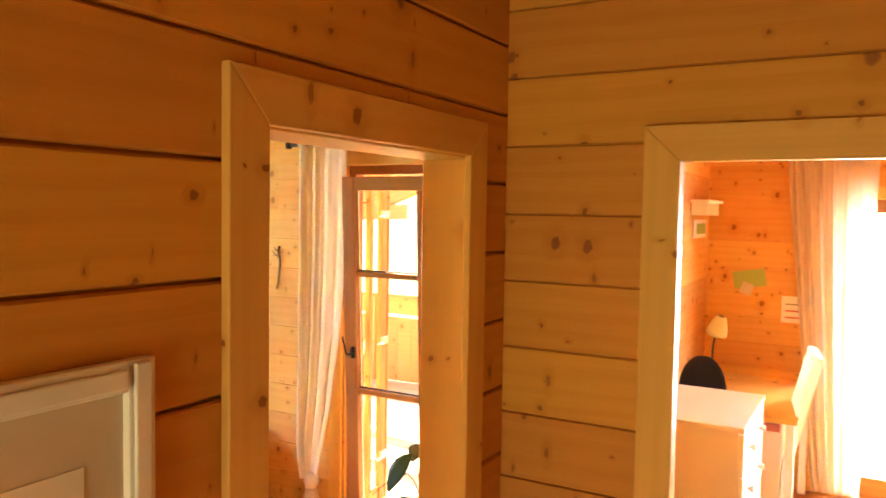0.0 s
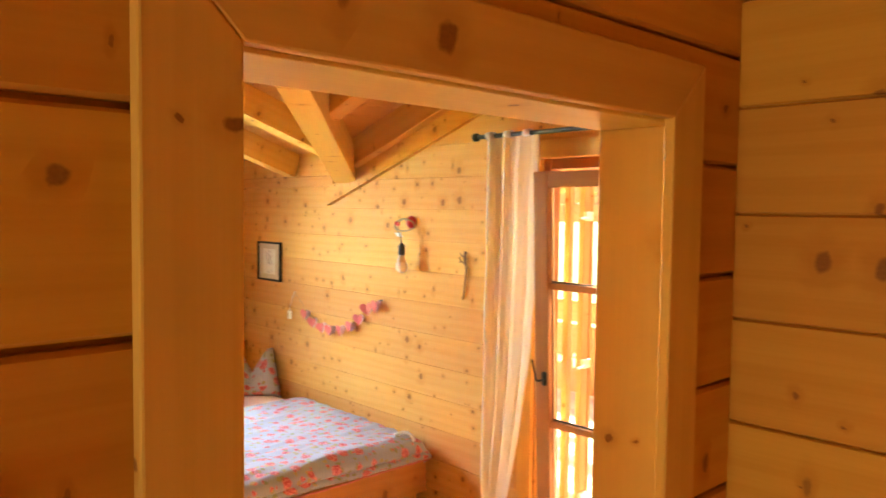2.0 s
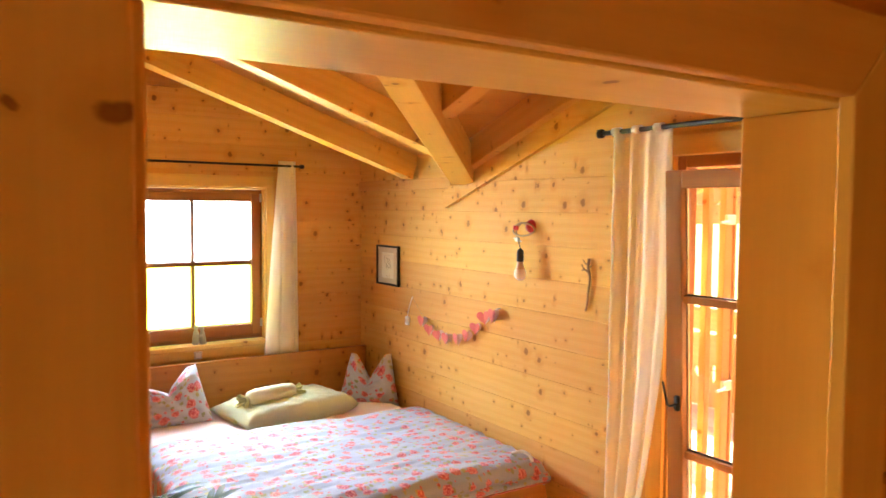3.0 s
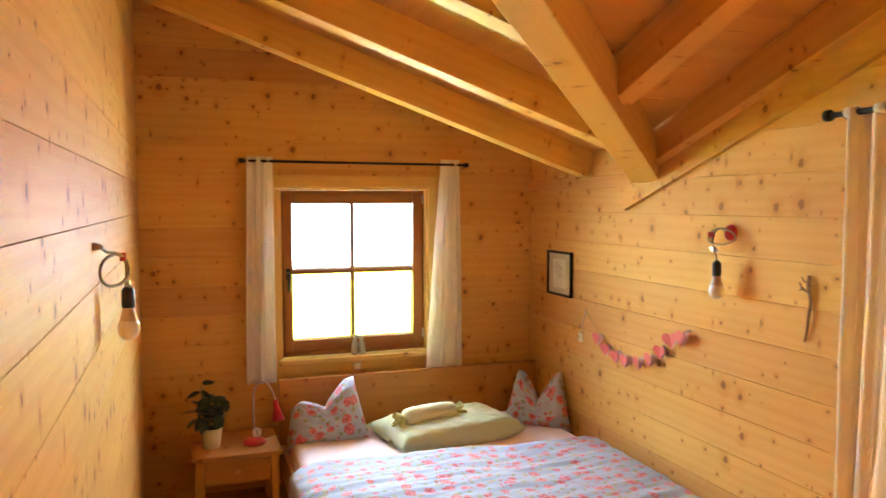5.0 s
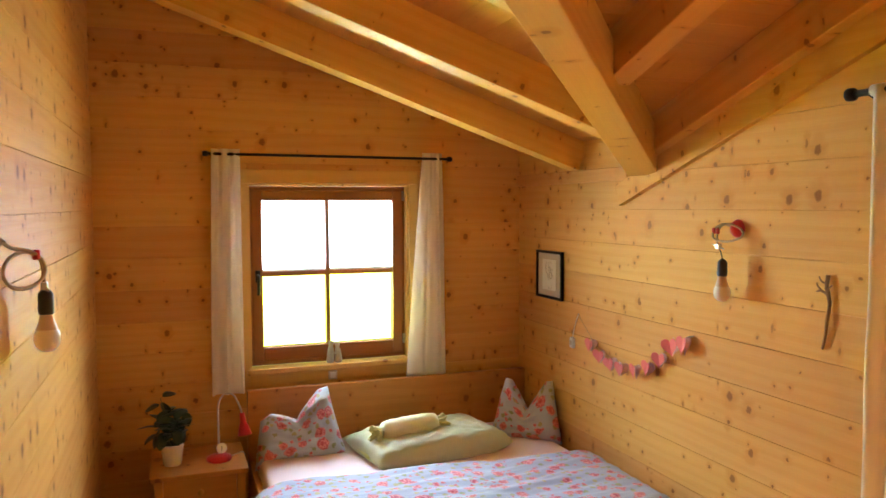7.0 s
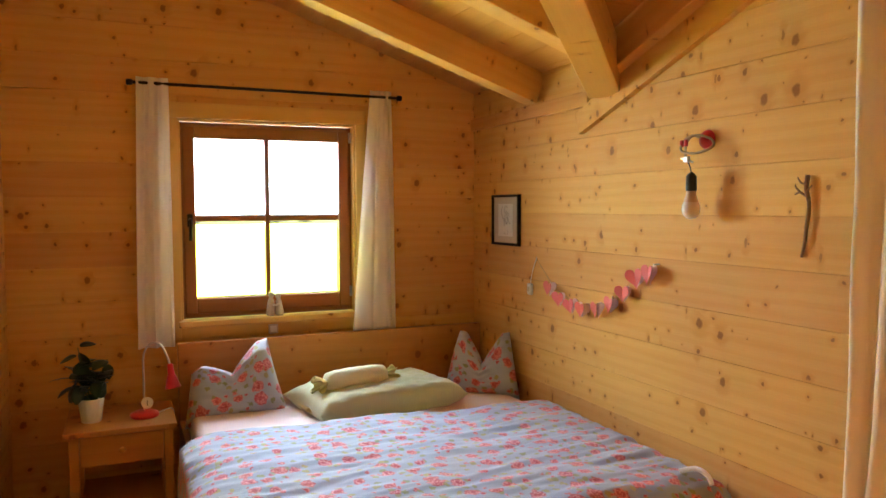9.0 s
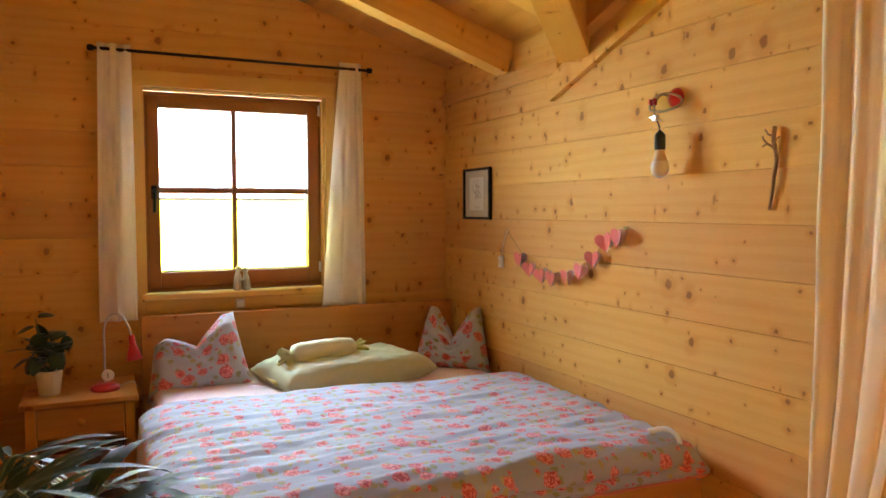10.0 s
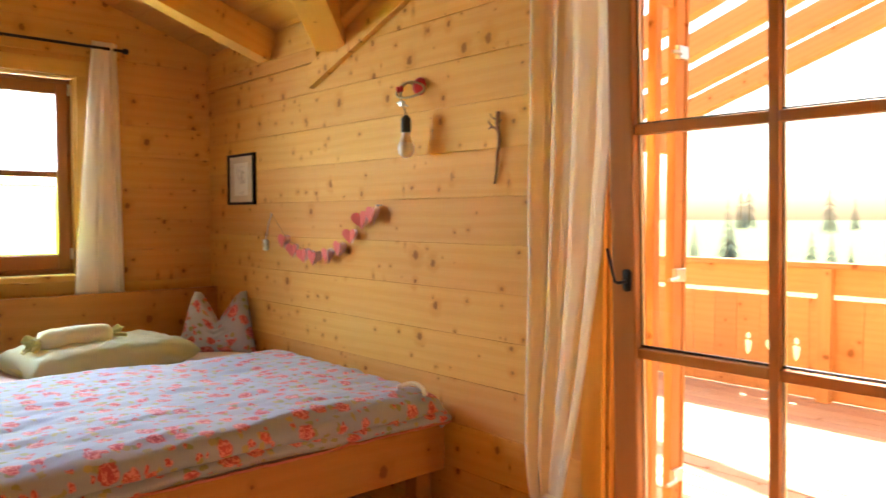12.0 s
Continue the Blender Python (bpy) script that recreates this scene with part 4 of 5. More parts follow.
def duvet_pos(u, v):
    # v runs over the width, u from the pillow end to the foot
    wl = 0.13
    s = v * (DY1 - DY0 + wl)
    if s < wl:
        y, dz = DY0 + 0.012 * (s / wl), -0.15 * (1 - s / wl) ** 1.1 - 0.055
        roll = 0.0
    else:
        y = DY0 + 0.012 + (s - wl) * (DY1 - DY0 - 0.012) / (DY1 - DY0)
        e = min(1.0, (y - DY0) / 0.12)
        dz = -0.055 * (1 - math.sqrt(max(0, 1 - (1 - e) ** 2)))
        e2 = min(1.0, (DY1 - y) / 0.09)
        dz -= 0.045 * (1 - math.sqrt(max(0, 1 - (1 - e2) ** 2)))
    start = DX0 + 0.10 * ((y - 1.41) / 1.33) + 0.16 * max(0.0, (1.25 - y) / 0.27) ** 2
    L = DX1 - start
    t = u * (L + 0.085)
    if t < L:
        x = start + t
        e = min(1.0, t / 0.06)
        dz -= 0.035 * (1 - math.sqrt(max(0, 1 - (1 - e) ** 2)))
        e = min(1.0, (L - t) / 0.14)
        dz -= 0.06 * (1 - math.sqrt(max(0, 1 - (1 - e) ** 2)))
    else:
        q = (t - L) / 0.085
        x = DX1 - 0.035 * q * q
        dz -= 0.06 + 0.055 * q
    wr = 0.010 * wave_noise(x * 13 + y * 2.0, y * 2.2, 1.0, 4.0) + 0.006 * wave_noise(x * 30 + y * 5, y * 5, 1.0, 9.0) + 0.014 * wave_noise(x, y, 2.2, 2.0)
    wr += 0.0045 * wave_noise(x * 46 + y * 7, y * 3.5, 1.0, 21.0)
    wr += 0.006 * abs(wave_noise(x * 9 - y * 3, y * 1.4, 1.0, 14.0))
    return Vector((x + 0.008 * wave_noise(x, y * 3, 4, 6), y, 0.585 + dz + wr))


duvet = link_mesh("duvet", sheet(duvet_pos, 110, 130, lambda u, v: (u * 1.42, v * 1.88)), "floral", True)
thicken(duvet, 0.03)
tagged(duvet, "rose-printed pale blue duvet spread over the bed", "duvet")


def fold_pos(u, v):
    y = 1.03 + v * 1.715
    a = u * math.pi
    bulge = 0.035 + 0.008 * wave_noise(y * 3, 0.3, 1.0, 7.0)
    x = -3.30 + math.sin(a) * bulge * 1.25 - 0.02 * (u < 0.5) * (1 - 2 * u)
    z = 0.487 + math.cos(a) * 0.026 + 0.010 * wave_noise(y * 4, u, 1.0, 3.0) - 0.006 * math.sin(v * 9)
    return Vector((x, y, z))


fold = part("under_fold", sheet(fold_pos, 14, 90, lambda u, v: (u * 0.14 + 5, v * 1.72)), "floral", duvet, "folded lower layer of the duvet", True)
thicken(fold, 0.006)
part("piping", tube([(-3.262 + 0.006 * wave_noise(i * 0.5, 0, 1, 2), 1.05 + i * 0.017, 0.466 + 0.006 * wave_noise(i * 0.3, 1, 1, 5)) for i in range(101)], 0.0045, 6), "redwash", duvet, "red checked piping", True)
part("label_loop", tube(curve_points([(-3.40, 2.60, 0.597), (-3.36, 2.64, 0.612), (-3.315, 2.65, 0.600), (-3.295, 2.65, 0.575)], 14), 0.009, 8), "white", duvet, "white fabric tape", True)

# pillows
p = link_mesh("pillow", pillow_bm(0.50, 0.40, 0.21, 0.13, 1.0, 30, 0.03, slouch=0.17), "floral_cushion", True)
p.matrix_basis = pose(-5.125, 1.315, 0.472, 0, 0, 84) @ pose(0, 0, 0, -20, -5, 0)
tagged(p, "rose-printed cushion with two ears leaning on the headboard", "pillow", "rose-printed cushions")
p = link_mesh("pillow", pillow_bm(0.43, 0.36, 0.19, 0.165, 5.0, 30, 0.02, 0.012, (0.7, 0.35)), "floral_cushion", True)
p.matrix_basis = pose(-4.98, 2.59, 0.495, 0, 0, 52) @ pose(0, 0, 0, -13, 0, 0)
tagged(p, "rose-printed cushion propped in the corner", "pillow", "rose-printed cushions")
p = link_mesh("pillow", pillow_bm(0.80, 0.47, 0.172, 0.0, 8.0, 36, 0.0, 0.014, (0, 0), 0.05, 0.36), "green", True)
p.matrix_basis = pose(-5.175, 1.945, 0.579, 0, 0, 99) @ pose(0, 0, 0, 90, 0, 0)
tagged(p, "plump pale green cotton pillow lying on the sheet", "pillow")
p = link_mesh("pillow", pillow_bm(0.66, 0.38, 0.10, 0.0, 11.0, 20, 0.0, 0.008, (0, 0), 0.04, 0.4), "lime", True)
p.matrix_basis = pose(-5.25, 1.88, 0.560, 0, 0, 97) @ pose(0, 0, 0, 90, 0, 0)
tagged(p, "yellow-green cotton pillow half hidden under another", "pillow")

# neck roll with tied ends
roll = thing("bolster", "cream neck roll with tied frilled ends on the pillow", "pillow", (-4.90, 1.86, 0.680), 103)
prof = [(0.018, -0.17), (0.050, -0.158), (0.058, -0.12), (0.061, 0.0), (0.058, 0.12), (0.050, 0.158), (0.018, 0.17)]
bmr = lathe(prof, 28)
bmesh.ops.subdivide_edges(bmr, edges=[e for e in bmr.edges if e.calc_length() > 0.05], cuts=5)
for v in bmr.verts:
    a = math.atan2(v.co.y, v.co.x)
    v.co.x *= 1 + 0.05 * math.sin(5 * v.co.z * 20 + 2 * a) * 0.6
    v.co.y *= 1 + 0.04 * math.sin(7 * a + v.co.z * 30)
part("roll", moved(bmr, pose(0, 0, 0, 0, 90, 0)), "cream", roll, "", True)
for s in (-1, 1):
    def frill(u, v, s=s):
        a = 2 * math.pi * u
        r = 0.016 + 0.034 * v + 0.010 * math.sin(9 * a + s) * v
        return Vector((s * (0.165 + 0.055 * v - 0.012 * v * math.cos(5 * a)), r * math.cos(a), r * math.sin(a) - 0.014 * v))
    f = part("frill", sheet(frill, 54, 8), "lime", roll, "yellow-green frilled end", True)
    thicken(f, 0.0015)
    part("tie", moved(lathe([(0.016, -0.005), (0.022, -0.003), (0.022, 0.003), (0.016, 0.005)], 14), pose(s * 0.168, 0, 0, 0, 90, 0)), "rope", roll, "cord tie", True)

# ---------- nightstand ----------
ns = thing("nightstand", "small pine nightstand with one drawer beside the bed", "nightstand")
nx0, nx1, ny0, ny1 = -5.40, -4.985, 0.565, 1.005
for lx in (nx0, nx1 - 0.042):
    for ly in (ny0, ny1 - 0.042):
        bar("leg", lx, lx + 0.042, ly, ly + 0.042, 0.0, 0.515, "furn", ns)
bar("top", nx0 - 0.02, nx1 + 0.02, ny0 - 0.02, ny1 + 0.015, 0.516, 0.540, "furn", ns, b=0.004)
dr = bar("drawer", nx1 - 0.022, nx1 - 0.004, ny0 + 0.045, ny1 - 0.045, 0.375, 0.508, "furn", ns, b=0.003)
part("knob", moved(lathe([(0.006, 0), (0.008, 0.008), (0.016, 0.016), (0.014, 0.024), (0.0, 0.027)], 14, False), pose(nx1 - 0.004, (ny0 + ny1) / 2, 0.44, 0, 90, 0)), "furn", ns, "round wooden knob", True)
bar("apron", nx0 + 0.045, nx1 - 0.045, ny0 + 0.004, ny0 + 0.02, 0.36, 0.514, "furn", ns)
bar("apron", nx0 + 0.045, nx1 - 0.045, ny1 - 0.02, ny1 - 0.004, 0.36, 0.514, "furn", ns)
bar("apron", nx0 + 0.004, nx0 + 0.02, ny0 + 0.045, ny1 - 0.045, 0.36, 0.514, "furn", ns)
bar("drawer_bottom", nx0 + 0.03, nx1 - 0.024, ny0 + 0.022, ny1 - 0.022, 0.376, 0.386, "furn", ns, b=0.001)
bar("shelf", nx0 + 0.005, nx1 - 0.005, ny0 + 0.043, ny1 - 0.043, 0.17, 0.188, "furn", ns, b=0.002)

# ---------- desk lamp ----------
dl = thing("desk_lamp", "red gooseneck lamp with a small dial on the nightstand", "lamp", (-5.14, 0.885, 0.540))
part("base", lathe([(0.062, 0), (0.066, 0.006), (0.064, 0.018), (0.045, 0.027), (0.012, 0.030)], 28), "red", dl, "red round base", True)
part("neck", tube(curve_points([(-0.01, 0, 0.028), (-0.01, 0, 0.18), (-0.008, 0.002, 0.29), (0.0, 0.03, 0.345), (0.02, 0.075, 0.345), (0.045, 0.105, 0.29), (0.055, 0.115, 0.25)], 36), 0.0048, 10), "steel", dl, "steel gooseneck", True)
sh = part("shade", lathe([(0.010, 0.0), (0.013, -0.004), (0.016, -0.05), (0.020, -0.056), (0.037, -0.115), (0.034, -0.115), (0.014, -0.052), (0.008, -0.006)], 24, False), "red", dl, "red conical metal shade", True)
sh.matrix_basis = pose(0.055, 0.115, 0.255, 6, -8, 0)
part("bulb", lathe([(0.006, -0.05), (0.017, -0.075), (0.012, -0.10), (0.002, -0.108)], 14), "bulb", dl, "", True).matrix_basis = pose(0.055, 0.115, 0.255, 6, -8, 0)
dial = part("dial", moved(lathe([(0.025, 0), (0.027, 0.004), (0.027, 0.012), (0.022, 0.016)], 24), pose(0.03, 0.012, 0.072, 0, 78, 0)), "ceramic", dl, "small white round dial", True)
part("dial_hand", tube([(0.049, 0.012, 0.062), (0.047, 0.012, 0.088)], 0.0018, 6), "blackplastic", dial)
part("cable", tube(curve_points([(-0.02, 0.06, 0.006), (-0.02, 0.10, 0.02), (-0.04, 0.125, 0.018), (-0.10, 0.14, -0.02)], 16), 0.0025, 6), "white", dl, "thin white cable", True)


# ---------- potted plant ----------
def leaf_bm(length, width, droop=0.15, n=7):
    bm = bmesh.new()
    rows = []
    for i in range(n + 1):
        f = i / n
        w = width * 0.5 * math.sin(math.pi * min(1, f * 0.94 + 0.03)) ** 0.75 * (1.06 - 0.25 * f)
        z = -droop * length * f * f
        rows.append([bm.verts.new((length * f, s * w, z + 0.10 * abs(s) * w)) for s in (-1, -0.5, 0, 0.5, 1)])
    for a, b in zip(rows, rows[1:]):
        for k in range(4):
            bm.faces.new((a[k], b[k], b[k + 1], a[k + 1]))
    return bm


pot = thing("potted_plant", "dark green rubber plant in a ribbed white pot on the nightstand", "plant", (-5.15, 0.655, 0.540))
bmp = lathe([(0.040, 0), (0.044, 0.004), (0.050, 0.06), (0.057, 0.108), (0.058, 0.112), (0.052, 0.112), (0.046, 0.085), (0.0, 0.085)], 48, False)
for v in bmp.verts:
    r = math.hypot(v.co.x, v.co.y)
    if r > 0.03:
        s = 1 + 0.018 * math.cos(16 * math.atan2(v.co.y, v.co.x))
        v.co.x *= s
        v.co.y *= s
part("pot", bmp, "ceramic", pot, "ribbed white ceramic pot", True)
part("soil", moved(lathe([(0.046, 0.0), (0.03, 0.004), (0.0, 0.006)], 18, False), pose(0, 0, 0.094)), "soil", pot, "dark potting soil")
rng = random.Random(5)
leafmesh = None
for k in range(4):
    ang = k * 1.7 + 0.4
    tip = Vector((0.07 * math.cos(ang), 0.085 * math.sin(ang), 0.22 + 0.06 * (k % 3)))
    st_pts = curve_points([(0.008 * math.cos(ang), 0.008 * math.sin(ang), 0.095), tip * 0.55 + Vector((0, 0, 0.05)), tip], 10)
    part("stem", tube(st_pts, 0.004, 6, 0.002), "stem", pot, "", True)
    for j in range(11):
        base = st_pts[3 + (j % 8)]
        a = rng.uniform(0, 2 * math.pi)
        tilt = rng.uniform(-25, 55) if j < 8 else -35
        L = rng.uniform(0.07, 0.10)
        me = leaf_bm(L, L * 0.74, rng.uniform(0.1, 0.4))
        lf = part("leaf", me, "leaf", pot, "", True)
        lf.matrix_basis = Matrix.Translation(base) @ pose(0, 0, 0, rng.uniform(-25, 25), tilt, math.degrees(a)) @ Matrix.Translation((0.014, 0, 0))
        thicken(lf, 0.0008)


# ---------- palm near the bed's foot ----------
palm = thing("potted_palm", "arching green palm in a clay pot on the floor", "plant", (-2.66, 0.60, 0.0))
part("pot", lathe([(0.10, 0), (0.115, 0.01), (0.15, 0.25), (0.165, 0.26), (0.165, 0.29), (0.145, 0.29), (0.14, 0.255), (0.0, 0.255)], 30, False), "terracotta", palm, "terracotta pot", True)
part("soil", moved(lathe([(0.141, 0.0), (0.08, 0.006), (0.0, 0.01)], 20, False), pose(0, 0, 0.258)), "soil", palm)
rng = random.Random(12)
fronds = [(25, 0.74, 0.80, 0.30), (62, 0.50, 0.86, 0.26), (100, 0.45, 0.84, 0.22), (5, 0.50, 0.70, 0.22), (150, 0.36, 0.86, 0.10), (230, 0.22, 0.80, 0.10), (330, 0.28, 0.82, 0.15), (45, 0.34, 0.92, 0.16)]
for ang, reach, rise, fall in fronds:
    d = Vector((math.cos(radians(ang)), math.sin(radians(ang)), 0))
    s = Vector((-d.y, d.x, 0))
    pts = curve_points([Vector((0, 0, 0.26)), d * reach * 0.25 + Vector((0, 0, rise * 0.70 + 0.06)), d * reach * 0.62 + Vector((0, 0, rise + 0.07)), d * reach + Vector((0, 0, rise + 0.07 - fall))], 26)
    fr = part("frond", tube(pts, 0.005, 6, 0.0015), "stem", palm, "arching frond", True)
    for i in range(7, 27):
        f = i / 26
        p = pts[i]
        t = (pts[min(i + 1, 26)] - pts[i - 1]).normalized()
        L = 0.24 * math.sin(math.pi * (0.18 + 0.78 * f)) ** 0.8
        for sg in (-1, 1):
            bm = bmesh.new()
            dirn = (t * 0.75 + s * sg * 0.72 + Vector((0, 0, rng.uniform(-0.08, 0.12)))).normalized()
            w = 0.0115
            side = dirn.cross(Vector((0, 0, 1))).normalized()
            prev = None
            for q in range(6):
                g = q / 5
                c = p + dirn * L * g + Vector((0, 0, -0.34 * L * g * g))
                ww = w * math.sin(math.pi * (0.12 + 0.88 * (1 - g))) ** 0.7 if q < 5 else 0.0004
                row = [bm.verts.new(c - side * ww), bm.verts.new(c + Vector((0, 0, -0.15 * ww))), bm.verts.new(c + side * ww)]
                if prev:
                    bm.faces.new((prev[0], row[0], row[1], prev[1]))
                    bm.faces.new((prev[1], row[1], row[2], prev[2]))
                prev = row
            part("leaflet", bm, "palm", fr, "", True)

# ---------- things on the bedroom walls ----------
def wire_lamp(name, at, knob, arm, socket, label, size=1.0, paint="red", words="red round wall knob"):
    """Bare bulb on a bent rope arm: arm is a list of points from the wall knob to the cord end."""
    root = thing(name, label, "lamp", at, group="bare bulb wall lamps")
    kn = Vector(knob)
    wall_dir = Vector((0, -1 if kn.y > 0 else 1, 0))
    q = wall_dir.to_track_quat("Z", "Y").to_matrix().to_4x4()
    part("wall_knob", moved(lathe([(0.036 * size, 0), (0.037 * size, -0.004), (0.030 * size, -0.018), (0.012 * size, -0.026), (0.0, -0.028)], 22, False), Matrix.Translation(kn) @ q), paint, root, words, True)
    part("arm", tube(curve_points(arm, 60), 0.0046, 8), "rope", root, "bent rope-covered arm", True)
    for f in (0.22, 0.8):
        pt = curve_points(arm, 60)[int(60 * f)]
        part("band", moved(lathe([(0.0065, -0.012), (0.0075, -0.01), (0.0075, 0.01), (0.0065, 0.012)], 10), Matrix.Translation(pt)), "red", root, "red tape band", True)
    e = Vector(arm[-1])
    so = Vector(socket)
    part("clip", joined(box(e.x - 0.012, e.x + 0.012, e.y - 0.008, e.y + 0.008, e.z - 0.012, e.z + 0.010, 0.003),
                        tube([e + Vector((-0.03, 0, 0.005)), e, e + Vector((0.02, 0.012, -0.012))], 0.004, 6)), "steel", root, "small metal clip")
    part("cord", tube(curve_points([e, e.lerp(so, 0.5) + Vector((0.006, 0.0, 0.0)), so], 12), 0.0026, 6), "blackplastic", root, "", True)
    part("socket", moved(lathe([(0.004, 0.012), (0.012, 0.006), (0.019, -0.004), (0.020, -0.05), (0.018, -0.058), (0.0, -0.058)], 20, False), Matrix.Translation(so)), "blackplastic", root, "black bulb socket", True)
    bulb = part("bulb", moved(lathe([(0.026, -0.098), (0.031, -0.108), (0.033, -0.124), (0.029, -0.143), (0.016, -0.156), (0.0, -0.160)], 24, False), Matrix.Translation(so)), "bulb", root, "opal light bulb switched off", True)
    part("bulb_neck", moved(lathe([(0.014, -0.052), (0.016, -0.060), (0.020, -0.078), (0.0265, -0.098)], 24, False), Matrix.Translation(so)), "bulbneck", bulb, "beige neck of the bulb", True)
    return root


wire_lamp("wall_lamp", (-3.49, YG, 1.775), (0, -0.001, 0),
          [(-0.0088, -0.0124, 0), (-0.0442, -0.0341, 0.018), (-0.0775, -0.0527, -0.005), (-0.0635, -0.0682, -0.04), (0.0059, -0.062, -0.05), (0.0586, -0.0372, -0.03), (0.0346, -0.0217, 0), (-0.0264, -0.0372, 0.018), (-0.0519, -0.0589, -0.01), (-0.0463, -0.0651, -0.06), (-0.0392, -0.0663, -0.07)],
          (-0.0143, -0.0651, -0.13), "bare bulb hanging from a rope arm on a red knob")
wire_lamp("wall_lamp", (-3.06, YL, 1.79), (0, 0.001, 0),
          [(0, 0.02, 0), (-0.06, 0.03, -0.018), (-0.12, 0.055, -0.028), (-0.175, 0.075, -0.05), (-0.19, 0.08, -0.09), (-0.14, 0.06, -0.118), (-0.07, 0.03, -0.115), (-0.02, 0.016, -0.08), (-0.045, 0.025, -0.042), (-0.12, 0.05, -0.03), (-0.19, 0.07, -0.055), (-0.225, 0.072, -0.11), (-0.23, 0.072, -0.125)],
          (-0.245, 0.072, -0.145), "bare bulb on a looped rope arm by the bed", 0.3, "rope", "small wall hook")

# picture
pic = thing("picture", "small pencil sketch in a thin black frame", "picture", (-5.05, YG - 0.001, 1.318))
W2, H2 = 0.158, 0.282
for nm, b in (("frame_side", (-W2, -W2 + 0.014, -0.02, 0, 0, H2)), ("frame_side", (W2 - 0.014, W2, -0.02, 0, 0, H2)), ("frame_rail", (-W2 + 0.014, W2 - 0.014, -0.02, 0, 0, 0.014)), ("frame_rail", (-W2 + 0.014, W2 - 0.014, -0.02, 0, H2 - 0.014, H2))):
    part(nm, box(*b, 0.002), "black", pic)
part("mount", box(-W2 + 0.014, W2 - 0.014, -0.009, -0.004, 0.014, H2 - 0.014, 0), "mat", pic, "cream mount card")
part("sheet", box(-0.085, 0.085, -0.012, -0.0092, 0.05, H2 - 0.05, 0), "paper", pic, "cream drawing paper")
rng = random.Random(3)
for k in range(9):
    a = rng.uniform(0, 6.28)
    c = (rng.uniform(-0.02, 0.03), rng.uniform(0.09, 0.19))
    pts = [(c[0] + 0.03 * math.cos(a + t * 0.35) * (1 - t * 0.05), -0.0132, c[1] + 0.04 * math.sin(a + t * 0.3)) for t in range(8)]
    part("pencil_line", tube(pts, 0.0009, 4), "pencil", pic)

# socket switch on the wall
sw = thing("cable_switch", "small white cable switch hanging on the wall", "switch", (-4.775, YG - 0.001, 1.10))
part("body", box(-0.018, 0.018, -0.02, 0, -0.03, 0.03, 0.006), "white", sw)
part("rocker", box(-0.009, 0.009, -0.024, -0.0205, -0.012, 0.012, 0.003), "mat", sw)
part("cable", tube(curve_points([(0, -0.008, 0.03), (0.02, -0.006, 0.10), (0.06, -0.005, 0.17)], 12), 0.002, 6), "white", sw, "thin white cable", True)


# garland of paper hearts
def heart_outline(s, n=26):
    return [(s * 16 * math.sin(a) ** 3 / 32, s * (13 * math.cos(a) - 5 * math.cos(2 * a) - 2 * math.cos(3 * a) - math.cos(4 * a)) / 32) for a in [2 * math.pi * i / n for i in range(n)]]


def heart_bm(s, fold):
    bm = bmesh.new()
    top = []
    pts = [p for p in heart_outline(s) if p[0] >= -1e-6]
    for sg in (1, -1):
        fr = [bm.verts.new((sg * x * math.cos(fold), -abs(x) * math.sin(fold), z)) for x, z in pts]
        bk = [bm.verts.new((sg * x * math.cos(fold), -abs(x) * math.sin(fold) + 0.0016, z)) for x, z in pts]
        bm.faces.new(fr)
        bm.faces.new(bk[::-1])
        for i in range(len(fr)):
            j = (i + 1) % len(fr)
            bm.faces.new((fr[j], fr[i], bk[i], bk[j]))
    bmesh.ops.recalc_face_normals(bm, faces=bm.faces[:])
    return bm


gar = thing("heart_garland", "garland of folded pink paper hearts strung along the wall", "garland", (-4.2, YG, 1.06))
spots2 = [(-4.555, 1.129), (-4.460, 1.087), (-4.362, 1.065), (-4.268, 1.058), (-4.150, 1.072), (-4.045, 1.108), (-3.950, 1.166), (-3.868, 1.240), (-3.785, 1.262)]
part("string", tube(curve_points([(-4.73 + 4.2, -0.004, 1.27 - 1.06)] + [(x + 4.2, -0.012, z + 0.02 - 1.06) for x, z in spots2] + [(-3.755 + 4.2, -0.004, 1.30 - 1.06)], 60), 0.0012, 5), "rope", gar, "thin string", True)
rng = random.Random(9)
for i, (x, z) in enumerate(spots2):
    for q, (mtl, fold, turn) in enumerate((("pink", 0.22, rng.uniform(-18, 18)), ("palepink", -0.34, rng.uniform(-25, 25)))):
        hrt = part("heart", heart_bm(0.080 if i < 7 else 0.090, fold), mtl, gar, "pink card heart" if q == 0 else "pale pink card heart", False)
        hrt.matrix_basis = pose(x + 4.2 + 0.002 * q, -0.034 + 0.012 * q, z - 1.06, rng.uniform(-6, 6), rng.uniform(-14, 14), turn)
part("nail", tube([(0.445, -0.03, 0.24), (0.445, 0.004, 0.24)], 0.003, 8), "steel", gar, "steel nail")

